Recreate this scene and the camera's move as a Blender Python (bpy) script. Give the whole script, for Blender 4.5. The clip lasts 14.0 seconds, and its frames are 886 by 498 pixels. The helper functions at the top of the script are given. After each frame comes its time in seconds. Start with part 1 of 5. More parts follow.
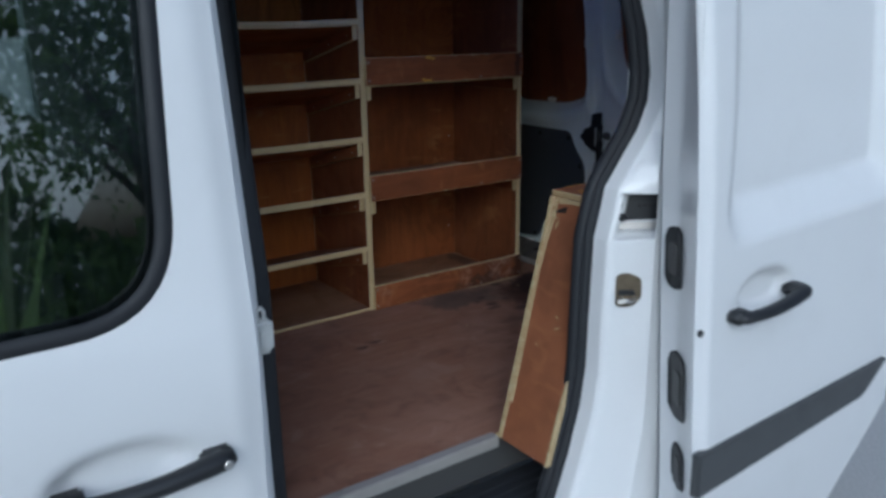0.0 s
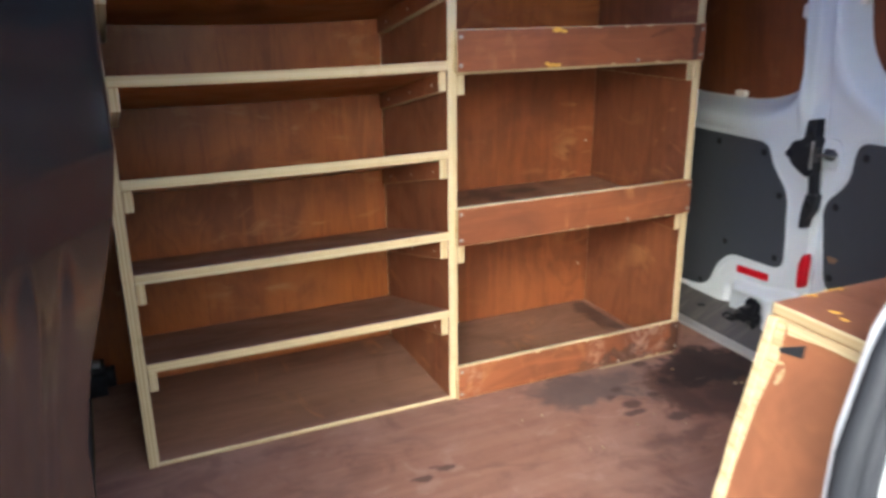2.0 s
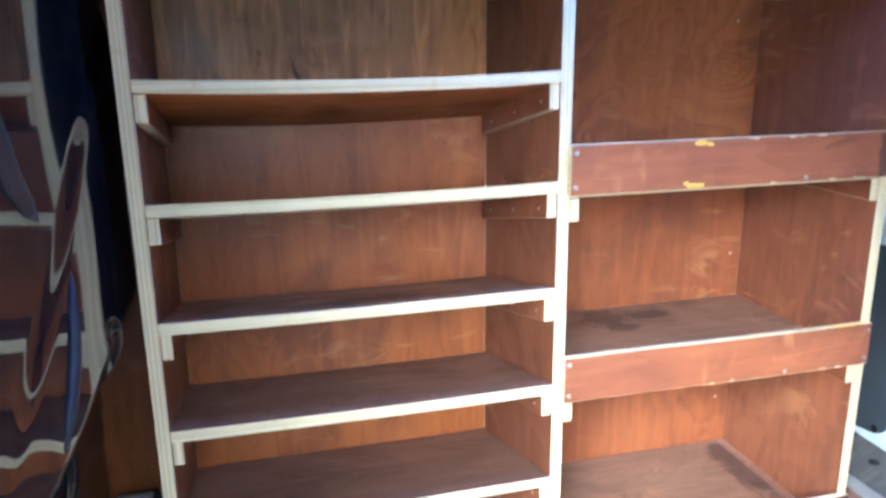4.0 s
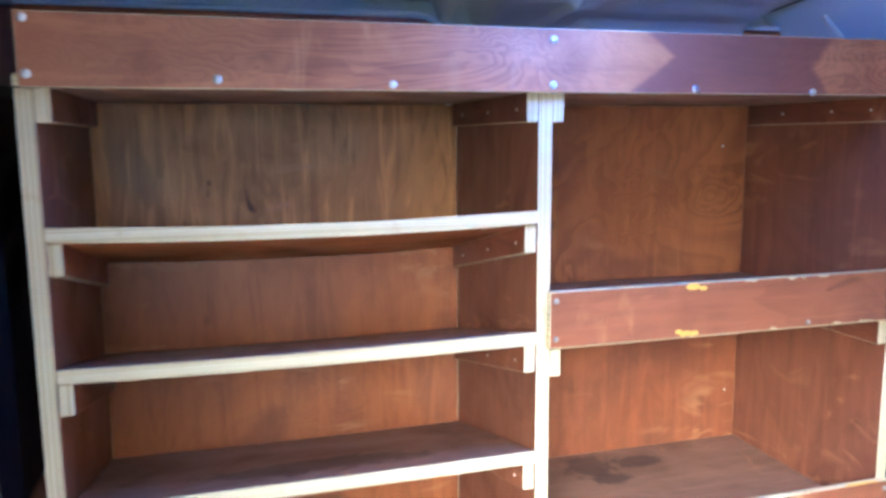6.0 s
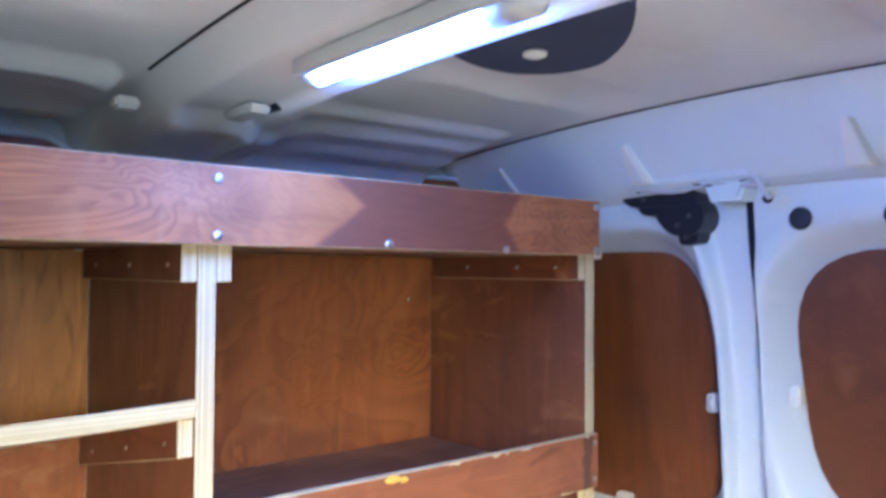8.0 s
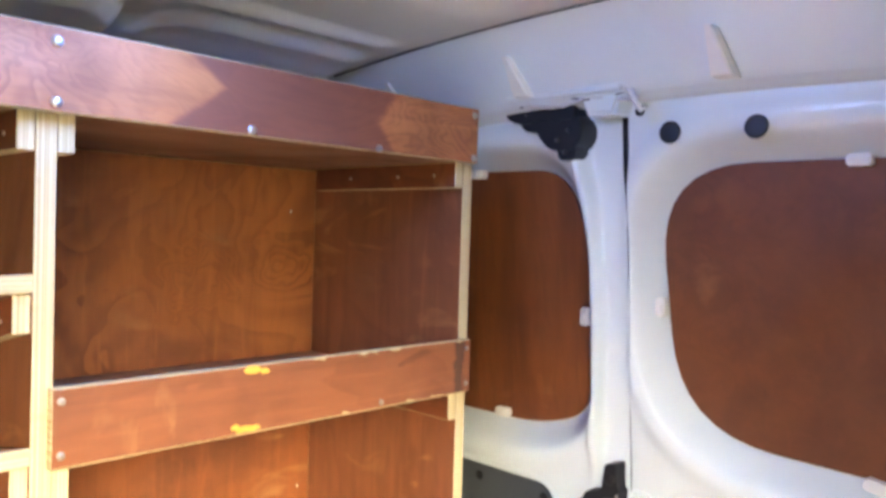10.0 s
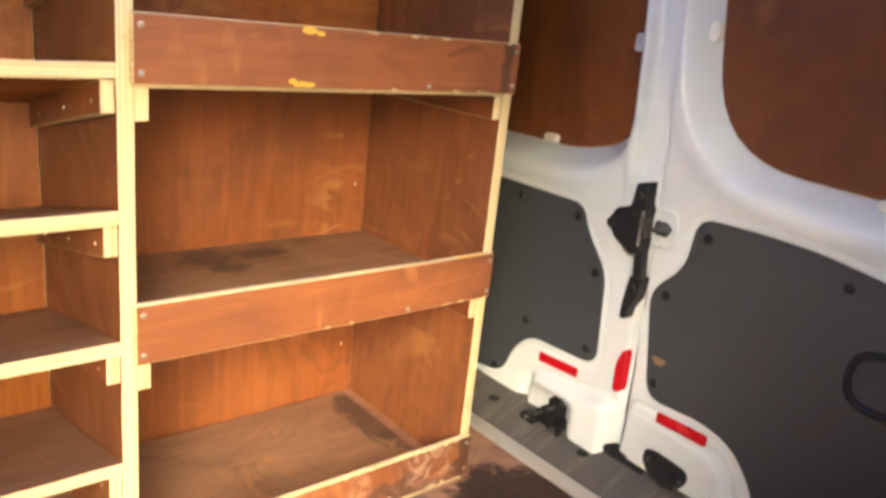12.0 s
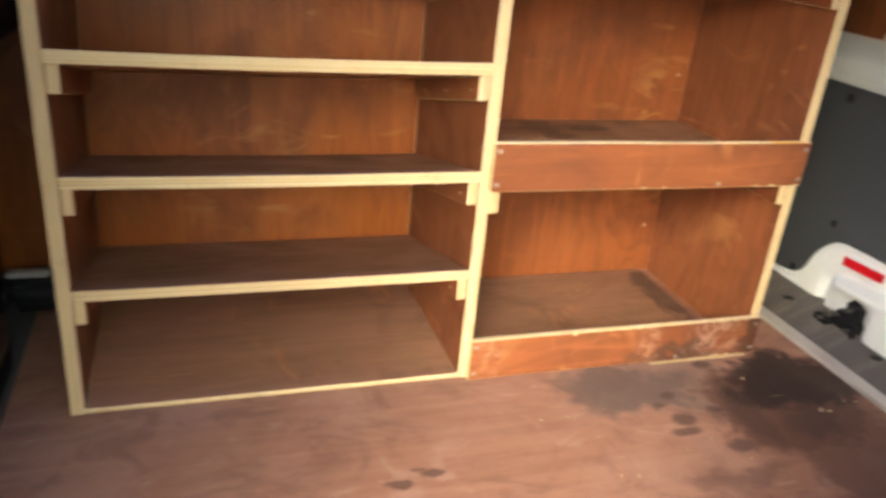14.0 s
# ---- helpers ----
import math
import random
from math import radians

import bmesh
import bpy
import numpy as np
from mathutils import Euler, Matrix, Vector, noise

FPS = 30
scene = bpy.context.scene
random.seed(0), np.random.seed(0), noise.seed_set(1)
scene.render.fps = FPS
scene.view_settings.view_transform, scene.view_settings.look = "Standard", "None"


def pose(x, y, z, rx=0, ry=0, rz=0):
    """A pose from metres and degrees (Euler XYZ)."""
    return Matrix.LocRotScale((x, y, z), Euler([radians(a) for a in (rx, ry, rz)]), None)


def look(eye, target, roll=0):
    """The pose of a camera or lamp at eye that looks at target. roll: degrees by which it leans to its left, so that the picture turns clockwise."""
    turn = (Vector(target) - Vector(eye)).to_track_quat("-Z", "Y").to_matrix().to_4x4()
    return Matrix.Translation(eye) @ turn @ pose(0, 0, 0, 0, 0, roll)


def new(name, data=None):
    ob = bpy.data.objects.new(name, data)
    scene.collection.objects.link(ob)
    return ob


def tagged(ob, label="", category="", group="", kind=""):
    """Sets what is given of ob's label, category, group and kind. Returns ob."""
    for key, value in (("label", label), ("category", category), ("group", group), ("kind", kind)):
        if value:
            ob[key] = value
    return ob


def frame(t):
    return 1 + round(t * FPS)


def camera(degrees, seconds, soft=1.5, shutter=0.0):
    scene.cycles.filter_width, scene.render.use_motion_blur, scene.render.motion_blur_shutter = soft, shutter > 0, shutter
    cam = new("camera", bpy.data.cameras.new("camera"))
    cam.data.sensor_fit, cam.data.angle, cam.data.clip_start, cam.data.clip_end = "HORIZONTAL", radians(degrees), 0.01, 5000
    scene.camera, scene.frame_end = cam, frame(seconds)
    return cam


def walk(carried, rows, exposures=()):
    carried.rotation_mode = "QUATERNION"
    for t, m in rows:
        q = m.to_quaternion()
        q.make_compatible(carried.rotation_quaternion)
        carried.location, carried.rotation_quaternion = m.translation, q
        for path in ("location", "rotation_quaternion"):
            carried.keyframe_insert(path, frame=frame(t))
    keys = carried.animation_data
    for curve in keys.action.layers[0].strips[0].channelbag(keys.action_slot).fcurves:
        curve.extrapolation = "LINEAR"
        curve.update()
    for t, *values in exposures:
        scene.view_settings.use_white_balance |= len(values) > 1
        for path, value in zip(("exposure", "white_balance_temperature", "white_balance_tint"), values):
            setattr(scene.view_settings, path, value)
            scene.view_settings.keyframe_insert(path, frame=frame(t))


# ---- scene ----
cam = camera(59.6, 14.0, soft=3.1, shutter=0.4)
PATH = [
    (0, (0.053, -0.194, 1.516), (1.149, 1.386, 0.964), -0.9),
    (0.5, (0.197, 0.033, 1.511), (1.245, 1.64, 0.947), -0.3),
    (1, (0.314, 0.192, 1.507), (1.29, 1.837, 0.92), -0.1),
    (1.5, (0.509, 0.355, 1.507), (1.38, 2.049, 0.901), -0.3),
    (2, (0.599, 0.528, 1.487), (1.374, 2.266, 0.869), -0.6),
    (2.5, (0.634, 0.683, 1.479), (1.302, 2.464, 0.862), -1.0),
    (3, (0.656, 0.766, 1.494), (1.248, 2.583, 0.902), -1.0),
    (3.5, (0.721, 0.811, 1.547), (1.218, 2.664, 0.982), -1.0),
    (5.8, (0.832, 0.914, 1.648), (1.323, 2.83, 1.35), -0.3),
    (6, (0.839, 0.98, 1.651), (1.381, 2.885, 1.367), -0.4),
    (6.5, (0.866, 1.154, 1.618), (1.522, 3.031, 1.398), -1.2),
    (7, (0.897, 1.23, 1.608), (1.756, 3.03, 1.462), -1.1),
    (7.5, (0.923, 1.23, 1.66), (2.082, 2.859, 1.596), 0.1),
    (8, (0.944, 1.206, 1.688), (2.227, 2.739, 1.743), 0.4),
    (8.2, (0.948, 1.199, 1.694), (2.257, 2.708, 1.79), 0.2),
    (10.3, (1.002, 1.152, 1.572), (2.445, 2.531, 1.451), 2.6),
    (10.5, (0.992, 1.142, 1.549), (2.429, 2.521, 1.366), 3.5),
    (11, (0.987, 1.101, 1.513), (2.378, 2.495, 1.162), 4.2),
    (11.5, (0.982, 1.059, 1.485), (2.307, 2.481, 1.011), 5.2),
    (12, (0.974, 1.035, 1.459), (2.231, 2.48, 0.881), 6.2),
    (12.5, (0.982, 0.996, 1.428), (2.136, 2.486, 0.758), 7.3),
    (13, (0.954, 0.948, 1.418), (1.982, 2.489, 0.664), 8.0),
    (13.5, (0.886, 0.903, 1.41), (1.761, 2.507, 0.597), 8.2),
    (14, (0.812, 0.855, 1.404), (1.421, 2.576, 0.589), 5.6),
]
# the phone's own exposure and white balance: stops, kelvin, tint
EXPOSURES = [
    (0.0, -0.65, 4700, 2),
    (0.6, -0.50, 4650, 4),
    (1.0, -0.2, 4650, 5),
    (1.2, -0.1, 4700, 5),
    (1.35, 0.3, 4800, 6),
    (1.5, 0.85, 4900, 6),
    (1.8, 1.65, 5200, 6),
    (2.1, 2.15, 5400, 4),
    (2.5, 2.45, 5200, 0),
    (3.0, 2.8, 4650, 1),
    (3.5, 3.1, 4200, 0),
    (5.8, 3.45, 4450, 3),
    (6.5, 3.4, 4150, 4),
    (7.0, 3.35, 3950, 2),
    (7.5, 3.35, 4350, -1),
    (8.2, 3.3, 5450, -1),
    (10.3, 3.5, 7000, -1),
    (11.0, 3.4, 7900, 4),
    (11.5, 3.15, 7700, 5),
    (12.5, 2.6, 6800, 4),
    (13.5, 2.4, 6500, 4),
    (14.0, 2.45, 6500, 5),
]
walk(cam, [(t, look(eye, target, roll)) for t, eye, target, roll in PATH], EXPOSURES)

# ---- light ----
world = bpy.data.worlds.new("sky")
scene.world = world
world.use_nodes = True
wn = world.node_tree
sky = wn.nodes.new("ShaderNodeTexSky")
sky.sky_type = "NISHITA"
sky.sun_disc = False
SUN_EL, SUN_AZ = 29.0, 216.0
sky.sun_elevation, sky.sun_rotation = radians(SUN_EL), radians(SUN_AZ)
sky.air_density, sky.dust_density, sky.ozone_density = 0.7, 8.0, 0.6
wn.links.new(sky.outputs[0], wn.nodes["Background"].inputs[0])
wn.nodes["Background"].inputs[1].default_value = 0.15

sun = new("sun", bpy.data.lights.new("sun", "SUN"))
sun.data.energy, sun.data.angle, sun.data.color = 1.2, radians(100), (1.0, 0.97, 0.93)
sd = Vector((math.sin(radians(SUN_AZ)) * math.cos(radians(SUN_EL)), math.cos(radians(SUN_AZ)) * math.cos(radians(SUN_EL)), math.sin(radians(SUN_EL))))
sun.matrix_world = look(sd * 30, (0, 0, 0))


# ---- materials ----
class Nodes:
    """Short-hand for building one node material."""

    def __init__(self, name):
        self.m = bpy.data.materials.new(name)
        self.m.use_nodes = True
        self.t = self.m.node_tree
        self.b = self.t.nodes["Principled BSDF"]

    def n(self, kind, **values):
        node = self.t.nodes.new(kind)
        for key, value in values.items():
            setattr(node, key, value)
        return node

    def link(self, a, b):
        self.t.links.new(a, b)

    def put(self, socket, value):
        if hasattr(value, "is_output"):
            self.link(value, socket)
        else:
            socket.default_value = value

    def math(self, op, a, b=0.0, clamp=False):
        node = self.n("ShaderNodeMath", operation=op, use_clamp=clamp)
        self.put(node.inputs[0], a)
        self.put(node.inputs[1], b)
        return node.outputs[0]

    def coords(self, scale=(1, 1, 1), vary=0.0, turn=(0, 0, 0)):
        tc = self.n("ShaderNodeTexCoord").outputs["Object"]
        if vary:
            info = self.n("ShaderNodeObjectInfo").outputs["Random"]
            comb = self.n("ShaderNodeCombineXYZ")
            for k, f in enumerate((1.0, 0.73, 1.37)):
                self.link(self.math("MULTIPLY", info, vary * f), comb.inputs[k])
            add = self.n("ShaderNodeVectorMath", operation="ADD")
            self.link(tc, add.inputs[0])
            self.link(comb.outputs[0], add.inputs[1])
            tc = add.outputs[0]
        mp = self.n("ShaderNodeMapping")
        mp.inputs["Scale"].default_value = scale
        mp.inputs["Rotation"].default_value = turn
        self.link(tc, mp.inputs["Vector"])
        return mp.outputs[0]

    def noise(self, vec, scale, detail=3.0, rough=0.55, dist=0.0):
        node = self.n("ShaderNodeTexNoise")
        node.inputs["Scale"].default_value = scale
        node.inputs["Detail"].default_value = detail
        node.inputs["Roughness"].default_value = rough
        node.inputs["Distortion"].default_value = dist
        self.link(vec, node.inputs["Vector"])
        return node.outputs[0]

    def span(self, value, a, b, c=0.0, d=1.0, smooth=True):
        node = self.n("ShaderNodeMapRange", interpolation_type="SMOOTHSTEP" if smooth else "LINEAR")
        self.put(node.inputs[0], value)
        for k, v in zip((1, 2, 3, 4), (a, b, c, d)):
            node.inputs[k].default_value = v
        return node.outputs[0]

    def ramp(self, value, stops):
        node = self.n("ShaderNodeValToRGB")
        els = node.color_ramp.elements
        while len(els) < len(stops):
            els.new(0.5)
        for el, (p, c) in zip(els, stops):
            el.position, el.color = p, (*c, 1)
        self.put(node.inputs[0], value)
        return node.outputs[0]

    def mix(self, f, a, b, how="MIX"):
        node = self.n("ShaderNodeMix", data_type="RGBA", blend_type=how)
        self.put(node.inputs[0], f)
        for s, v in ((node.inputs[6], a), (node.inputs[7], b)):
            self.put(s, (*v, 1) if isinstance(v, tuple) else v)
        return node.outputs[2]

    def bump(self, height, strength, distance):
        node = self.n("ShaderNodeBump")
        node.inputs["Strength"].default_value = strength
        node.inputs["Distance"].default_value = distance
        self.link(height, node.inputs["Height"])
        self.link(node.outputs[0], self.b.inputs["Normal"])

    def done(self, color=None, rough=None, metal=None, coat=None, spec=None):
        for key, v in (("Base Color", color), ("Roughness", rough), ("Metallic", metal), ("Coat Weight", coat), ("Specular IOR Level", spec)):
            if v is not None:
                self.put(self.b.inputs[key], (*v, 1) if isinstance(v, tuple) else v)
        return self.m


def plywood(name, axis, light, dark, bands=14.0, seed=41.0, gloss=0.42, stretch=3.0, olive=0.0, stains=(), patch=False, bold=0.5, wear=0.34, curly=0.4, size=1.6, knots=(), smoky=0.5):
    """Rotary-cut plywood face: soft contour-like figure drawn out along one axis, clouded stain, fine pores, scuffs."""
    w = Nodes(name)
    s = [stretch] * 3
    s["xyz".index(axis)] = 1.0
    v = w.coords(tuple(s), seed)
    flat = w.coords((1, 1, 1), seed)
    # growth rings cut by the peeling knife: each band shades slowly darker and ends on a crisp line
    field = w.noise(v, size, 4.0, 0.46, 0.9)
    for kx, ky, kz, kr in knots:
        mp = w.n("ShaderNodeMapping")
        mp.inputs["Location"].default_value = (-kx / kr, 0, -kz / kr)
        mp.inputs["Scale"].default_value = (1 / kr, 0, 1 / kr)
        w.link(w.n("ShaderNodeTexCoord").outputs["Object"], mp.inputs["Vector"])
        ln = w.n("ShaderNodeVectorMath", operation="LENGTH")
        w.link(mp.outputs[0], ln.inputs[0])
        ragged = w.math("ADD", ln.outputs["Value"], w.math("MULTIPLY", w.math("SUBTRACT", w.noise(flat, 14.0, 2.0, 0.5), 0.5), 1.7))
        field = w.math("ADD", field, w.span(ragged, 0.0, 1.0, ky, 0.0))
    ring = w.math("FRACT", w.math("MULTIPLY", field, bands))
    late = w.math("MULTIPLY", w.span(ring, 0.25, 0.90), w.span(ring, 1.0, 0.91))
    amount = w.span(w.noise(flat, 2.3, 2.0), 0.42, 0.66, 0.35 * bold, bold)
    f2 = [70.0] * 3
    f2["xyz".index(axis)] = 3.0
    pores = w.noise(w.coords(tuple(f2), seed), 3.0, 3.0, 0.6)
    smoke = w.noise(flat, 4.2, 4.0, 0.58, 0.8)
    cloud = w.noise(v, 1.3, 3.0, 0.5, 0.5)
    if olive:
        pick = w.span(w.n("ShaderNodeObjectInfo").outputs["Random"], 0.2, 0.9, 0.0, olive)
        light = w.mix(pick, light, (0.25, 0.122, 0.042))
    col = w.mix(w.span(cloud, 0.36, 0.66, 0.0, 0.60), light, dark)
    col = w.mix(w.math("MULTIPLY", late, amount), col, tuple(0.8 * c for c in dark))
    col = w.mix(w.span(smoke, 0.47, 0.72, 0.0, smoky), col, tuple(0.66 * c for c in dark))
    f3 = [16.0] * 3
    f3["xyz".index(axis)] = 1.6
    streak = w.noise(w.coords(tuple(f3), seed), 2.4, 3.0, 0.55, 0.9)
    pale = tuple(min(1.0, 1.3 * c) for c in light) if isinstance(light, tuple) else light
    col = w.mix(w.span(streak, 0.50, 0.70, 0.0, 0.85 * curly), col, pale)
    col = w.mix(w.span(streak, 0.47, 0.30, 0.0, 0.95 * curly), col, dark)
    # curl: short ripples of light across the grain
    f4 = [1.0] * 3
    f4["xyz".index(axis)] = 2.4
    curl = w.noise(w.coords(tuple(f4), seed), 6.0, 3.0, 0.5, 1.6)
    where = w.span(w.noise(flat, 3.1, 2.0), 0.45, 0.62)
    col = w.mix(w.math("MULTIPLY", w.span(curl, 0.54, 0.72, 0.0, 1.3 * curly), where), col, (0.44, 0.20, 0.075))
    col = w.mix(w.span(pores, 0.54, 0.82, 0.0, 0.20), col, dark)
    # small burls and resin flecks, longer along the grain
    f5 = [1.0] * 3
    f5["xyz".index(axis)] = 0.42
    fleck = w.noise(w.coords(tuple(f5), seed), 21.0, 2.0, 0.5, 0.6)
    col = w.mix(w.span(fleck, 0.70, 0.80, 0.0, 1.2 * curly), col, tuple(0.45 * c for c in dark))
    col = w.mix(w.span(fleck, 0.30, 0.20, 0.0, 0.8 * curly), col, pale)
    scuff = w.noise(w.coords((1, 1, 1), seed, (0.5, 0.3, 0.8)), 16.0, 6.0, 0.72, 0.7)
    col = w.mix(w.span(scuff, 0.66, 0.76, 0.0, 0.6 * wear), col, (0.46, 0.28, 0.17))
    for cx, cy, cz, rx, ry, *tone in stains:
        mp = w.n("ShaderNodeMapping")
        mp.inputs["Location"].default_value = (-cx / rx, -cy / ry, -cz / 0.07)
        mp.inputs["Scale"].default_value = (1 / rx, 1 / ry, 1 / 0.07)
        w.link(w.n("ShaderNodeTexCoord").outputs["Object"], mp.inputs["Vector"])
        ln = w.n("ShaderNodeVectorMath", operation="LENGTH")
        w.link(mp.outputs[0], ln.inputs[0])
        edge = w.math("ADD", ln.outputs["Value"], w.math("MULTIPLY", w.noise(w.coords(), 19.0, 5.0, 0.62, 0.9), 2.6))
        if tone:
            rub = w.noise(w.coords((1, 1, 1), seed, (0.4, 0.5, 0.3)), 30.0, 6.0, 0.7, 1.2)
            col = w.mix(w.math("MULTIPLY", w.span(edge, 1.7, 2.9, 1.0, 0.0), w.span(rub, 0.42, 0.62, 0.0, 0.75)), col, tone[0])
        else:
            col = w.mix(w.span(edge, 2.05, 2.6, 0.75, 0.0), col, (0.045, 0.026, 0.020))
    # darker stretch with pointed ends midway along the lip
    if patch:
        sep = w.n("ShaderNodeSeparateXYZ")
        w.link(w.n("ShaderNodeTexCoord").outputs["Object"], sep.inputs[0])
        wob = w.math("MULTIPLY", w.math("SUBTRACT", smoke, 0.5), 0.05)
        left = w.math("ADD", w.math("ADD", sep.outputs[0], wob), w.math("MULTIPLY", w.math("ABSOLUTE", w.math("SUBTRACT", sep.outputs[2], 1.768)), 1.3))
        right = w.math("SUBTRACT", w.math("ADD", sep.outputs[0], wob), w.math("MULTIPLY", w.math("ABSOLUTE", w.math("SUBTRACT", sep.outputs[2], 1.756)), 0.9))
        dark_patch = w.math("MULTIPLY", w.span(left, 1.478, 1.496), w.span(right, 1.725, 1.745, 1.0, 0.0))
        col = w.mix(w.math("MULTIPLY", dark_patch, 0.75), col, (0.115, 0.036, 0.026))
    w.bump(pores, 0.25, 0.0006)
    return w.done(col, w.span(smoke, 0.25, 0.8, gloss - 0.12, gloss + 0.16), spec=0.5)


def ply_edge(name, axis, shade=1.0):
    """Cut plywood edge: pale veneers in thin stripes across the thickness."""
    w = Nodes(name)
    s = [0.35] * 3
    s["xyz".index(axis)] = 330.0
    stripes = w.noise(w.coords(tuple(s), 7.0), 1.0, 1.0, 0.4)
    blot = w.noise(w.coords((1, 1, 1), 11.0), 22.0, 4.0, 0.65)
    col = w.ramp(stripes, [(0.3, (0.43, 0.31, 0.150)), (0.5, (0.56, 0.45, 0.245)), (0.7, (0.61, 0.525, 0.32))])
    col = w.mix(w.span(blot, 0.55, 0.8, 0.0, 0.6), col, (0.38, 0.24, 0.11))
    col = w.mix(1.0 - shade, col, (0.20, 0.13, 0.07))
    w.bump(stripes, 0.35, 0.0008)
    return w.done(col, 0.62, spec=0.3)


OCHRE, DEEP = (0.385, 0.113, 0.019), (0.190, 0.052, 0.011)
PLY_X = plywood("plywood_grain_along", "x", OCHRE, DEEP, 12.0)
PLY_Z = plywood("plywood_grain_upright", "z", OCHRE, DEEP, 14.0, 41.0, 0.42, 2.2, 0.15, bold=0.40, curly=0.60, smoky=0.6, knots=((0.985, 0.20, 1.16, 0.06), (1.05, 0.14, 1.145, 0.05), (0.80, 0.10, 1.02, 0.07)))
# right bay's back, darkened in colour against the strong light falling there
PLY_DULL = plywood("plywood_dull_back", "z", (0.259, 0.081, 0.024), (0.150, 0.045, 0.015), 13.0, 43.0, 0.42, 2.0, bold=0.38, curly=0.45, smoky=0.45, knots=((1.70, 0.16, 1.20, 0.09), (1.50, 0.10, 0.80, 0.08)))
SHELF_STAINS = ((1.540, 2.365, 0.974, 0.050, 0.050), (1.560, 2.300, 0.974, 0.032, 0.022), (1.660, 2.360, 0.974, 0.055, 0.024), (0.965, 2.140, 1.148, 0.135, 0.055), (1.905, 2.28, 0.580, 0.05, 0.13))
PLY_FLAT = plywood("plywood_dusty_shelf", "x", (0.270, 0.146, 0.088), (0.165, 0.085, 0.049), 12.0, 23.0, 0.5, 5.0, stains=SHELF_STAINS, bold=0.3)
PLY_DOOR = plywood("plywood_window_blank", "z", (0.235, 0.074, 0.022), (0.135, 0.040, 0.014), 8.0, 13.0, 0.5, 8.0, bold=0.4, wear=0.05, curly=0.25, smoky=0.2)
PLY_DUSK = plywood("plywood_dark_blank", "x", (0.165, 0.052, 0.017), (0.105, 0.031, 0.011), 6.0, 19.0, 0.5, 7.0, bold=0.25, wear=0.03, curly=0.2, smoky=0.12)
PLY_GOLD = plywood("plywood_golden_back", "z", (0.500, 0.218, 0.054), (0.235, 0.090, 0.023), 12.0, 47.0, 0.42, 4.0, bold=0.42, curly=1.0, smoky=0.45)
# same wood as the other backs, lightened to offset the dim upper bay
PLY_FLAME = plywood("plywood_flame_back", "z", (0.420, 0.144, 0.037), (0.180, 0.055, 0.018), 17.0, 67.0, 0.42, 1.9, bold=0.85, curly=0.3, size=1.5, knots=((1.69, 0.34, 1.505, 0.085), (1.86, 0.17, 1.525, 0.07)))
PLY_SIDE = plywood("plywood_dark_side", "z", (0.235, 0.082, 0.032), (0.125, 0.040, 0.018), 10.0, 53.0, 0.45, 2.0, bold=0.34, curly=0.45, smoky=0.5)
PLY_CLEAT = plywood("plywood_dark_cleat", "y", (0.230, 0.071, 0.024), (0.105, 0.029, 0.013), 16.0, 29.0, 0.45, 3.0, bold=0.5, wear=0.5)
PLY_TOP = plywood("plywood_pale_top", "x", (0.360, 0.175, 0.092), (0.190, 0.085, 0.042), 14.0, 59.0, 0.5, 4.0, bold=0.3)
PLY_FASCIA = plywood("plywood_lip_board", "x", (0.285, 0.099, 0.037), (0.155, 0.049, 0.020), 12.0, 31.0, 0.42, 2.0, bold=0.35, wear=0.75, stains=((1.940, 2.016, 0.615, 0.024, 0.5), (1.928, 2.016, 1.400, 0.012, 0.5), (1.760, 2.016, 0.538, 0.125, 0.35), (1.850, 2.016, 0.645, 0.060, 0.5, (0.40, 0.255, 0.195)), (1.690, 2.016, 0.600, 0.022, 0.5, (0.42, 0.24, 0.16)), (1.340, 2.016, 0.648, 0.022, 0.5, (0.42, 0.24, 0.16))))
PLY_TOPLIP = plywood("plywood_top_lip", "x", (0.405, 0.152, 0.050), (0.205, 0.068, 0.027), 26.0, 37.0, 0.55, 2.4, patch=True, bold=0.50, wear=0.45, size=3.2)
PLY_BOX = plywood("plywood_box_face", "z", (0.258, 0.102, 0.047), (0.190, 0.072, 0.033), 6.0, 17.0, 0.4, 3.0, bold=0.25, curly=0.15)
# cut edges darkened in colour where light by the doorway would burn them out
EDGE_WORN_DIM = ply_edge("plywood_edge_dimmed", "x", 0.62)
EDGE_PALE = ply_edge("plywood_edge_rubbed", "z", 0.66)
EDGE_X, EDGE_Z = ply_edge("plywood_edge_upright", "x"), ply_edge("plywood_edge_level", "z")


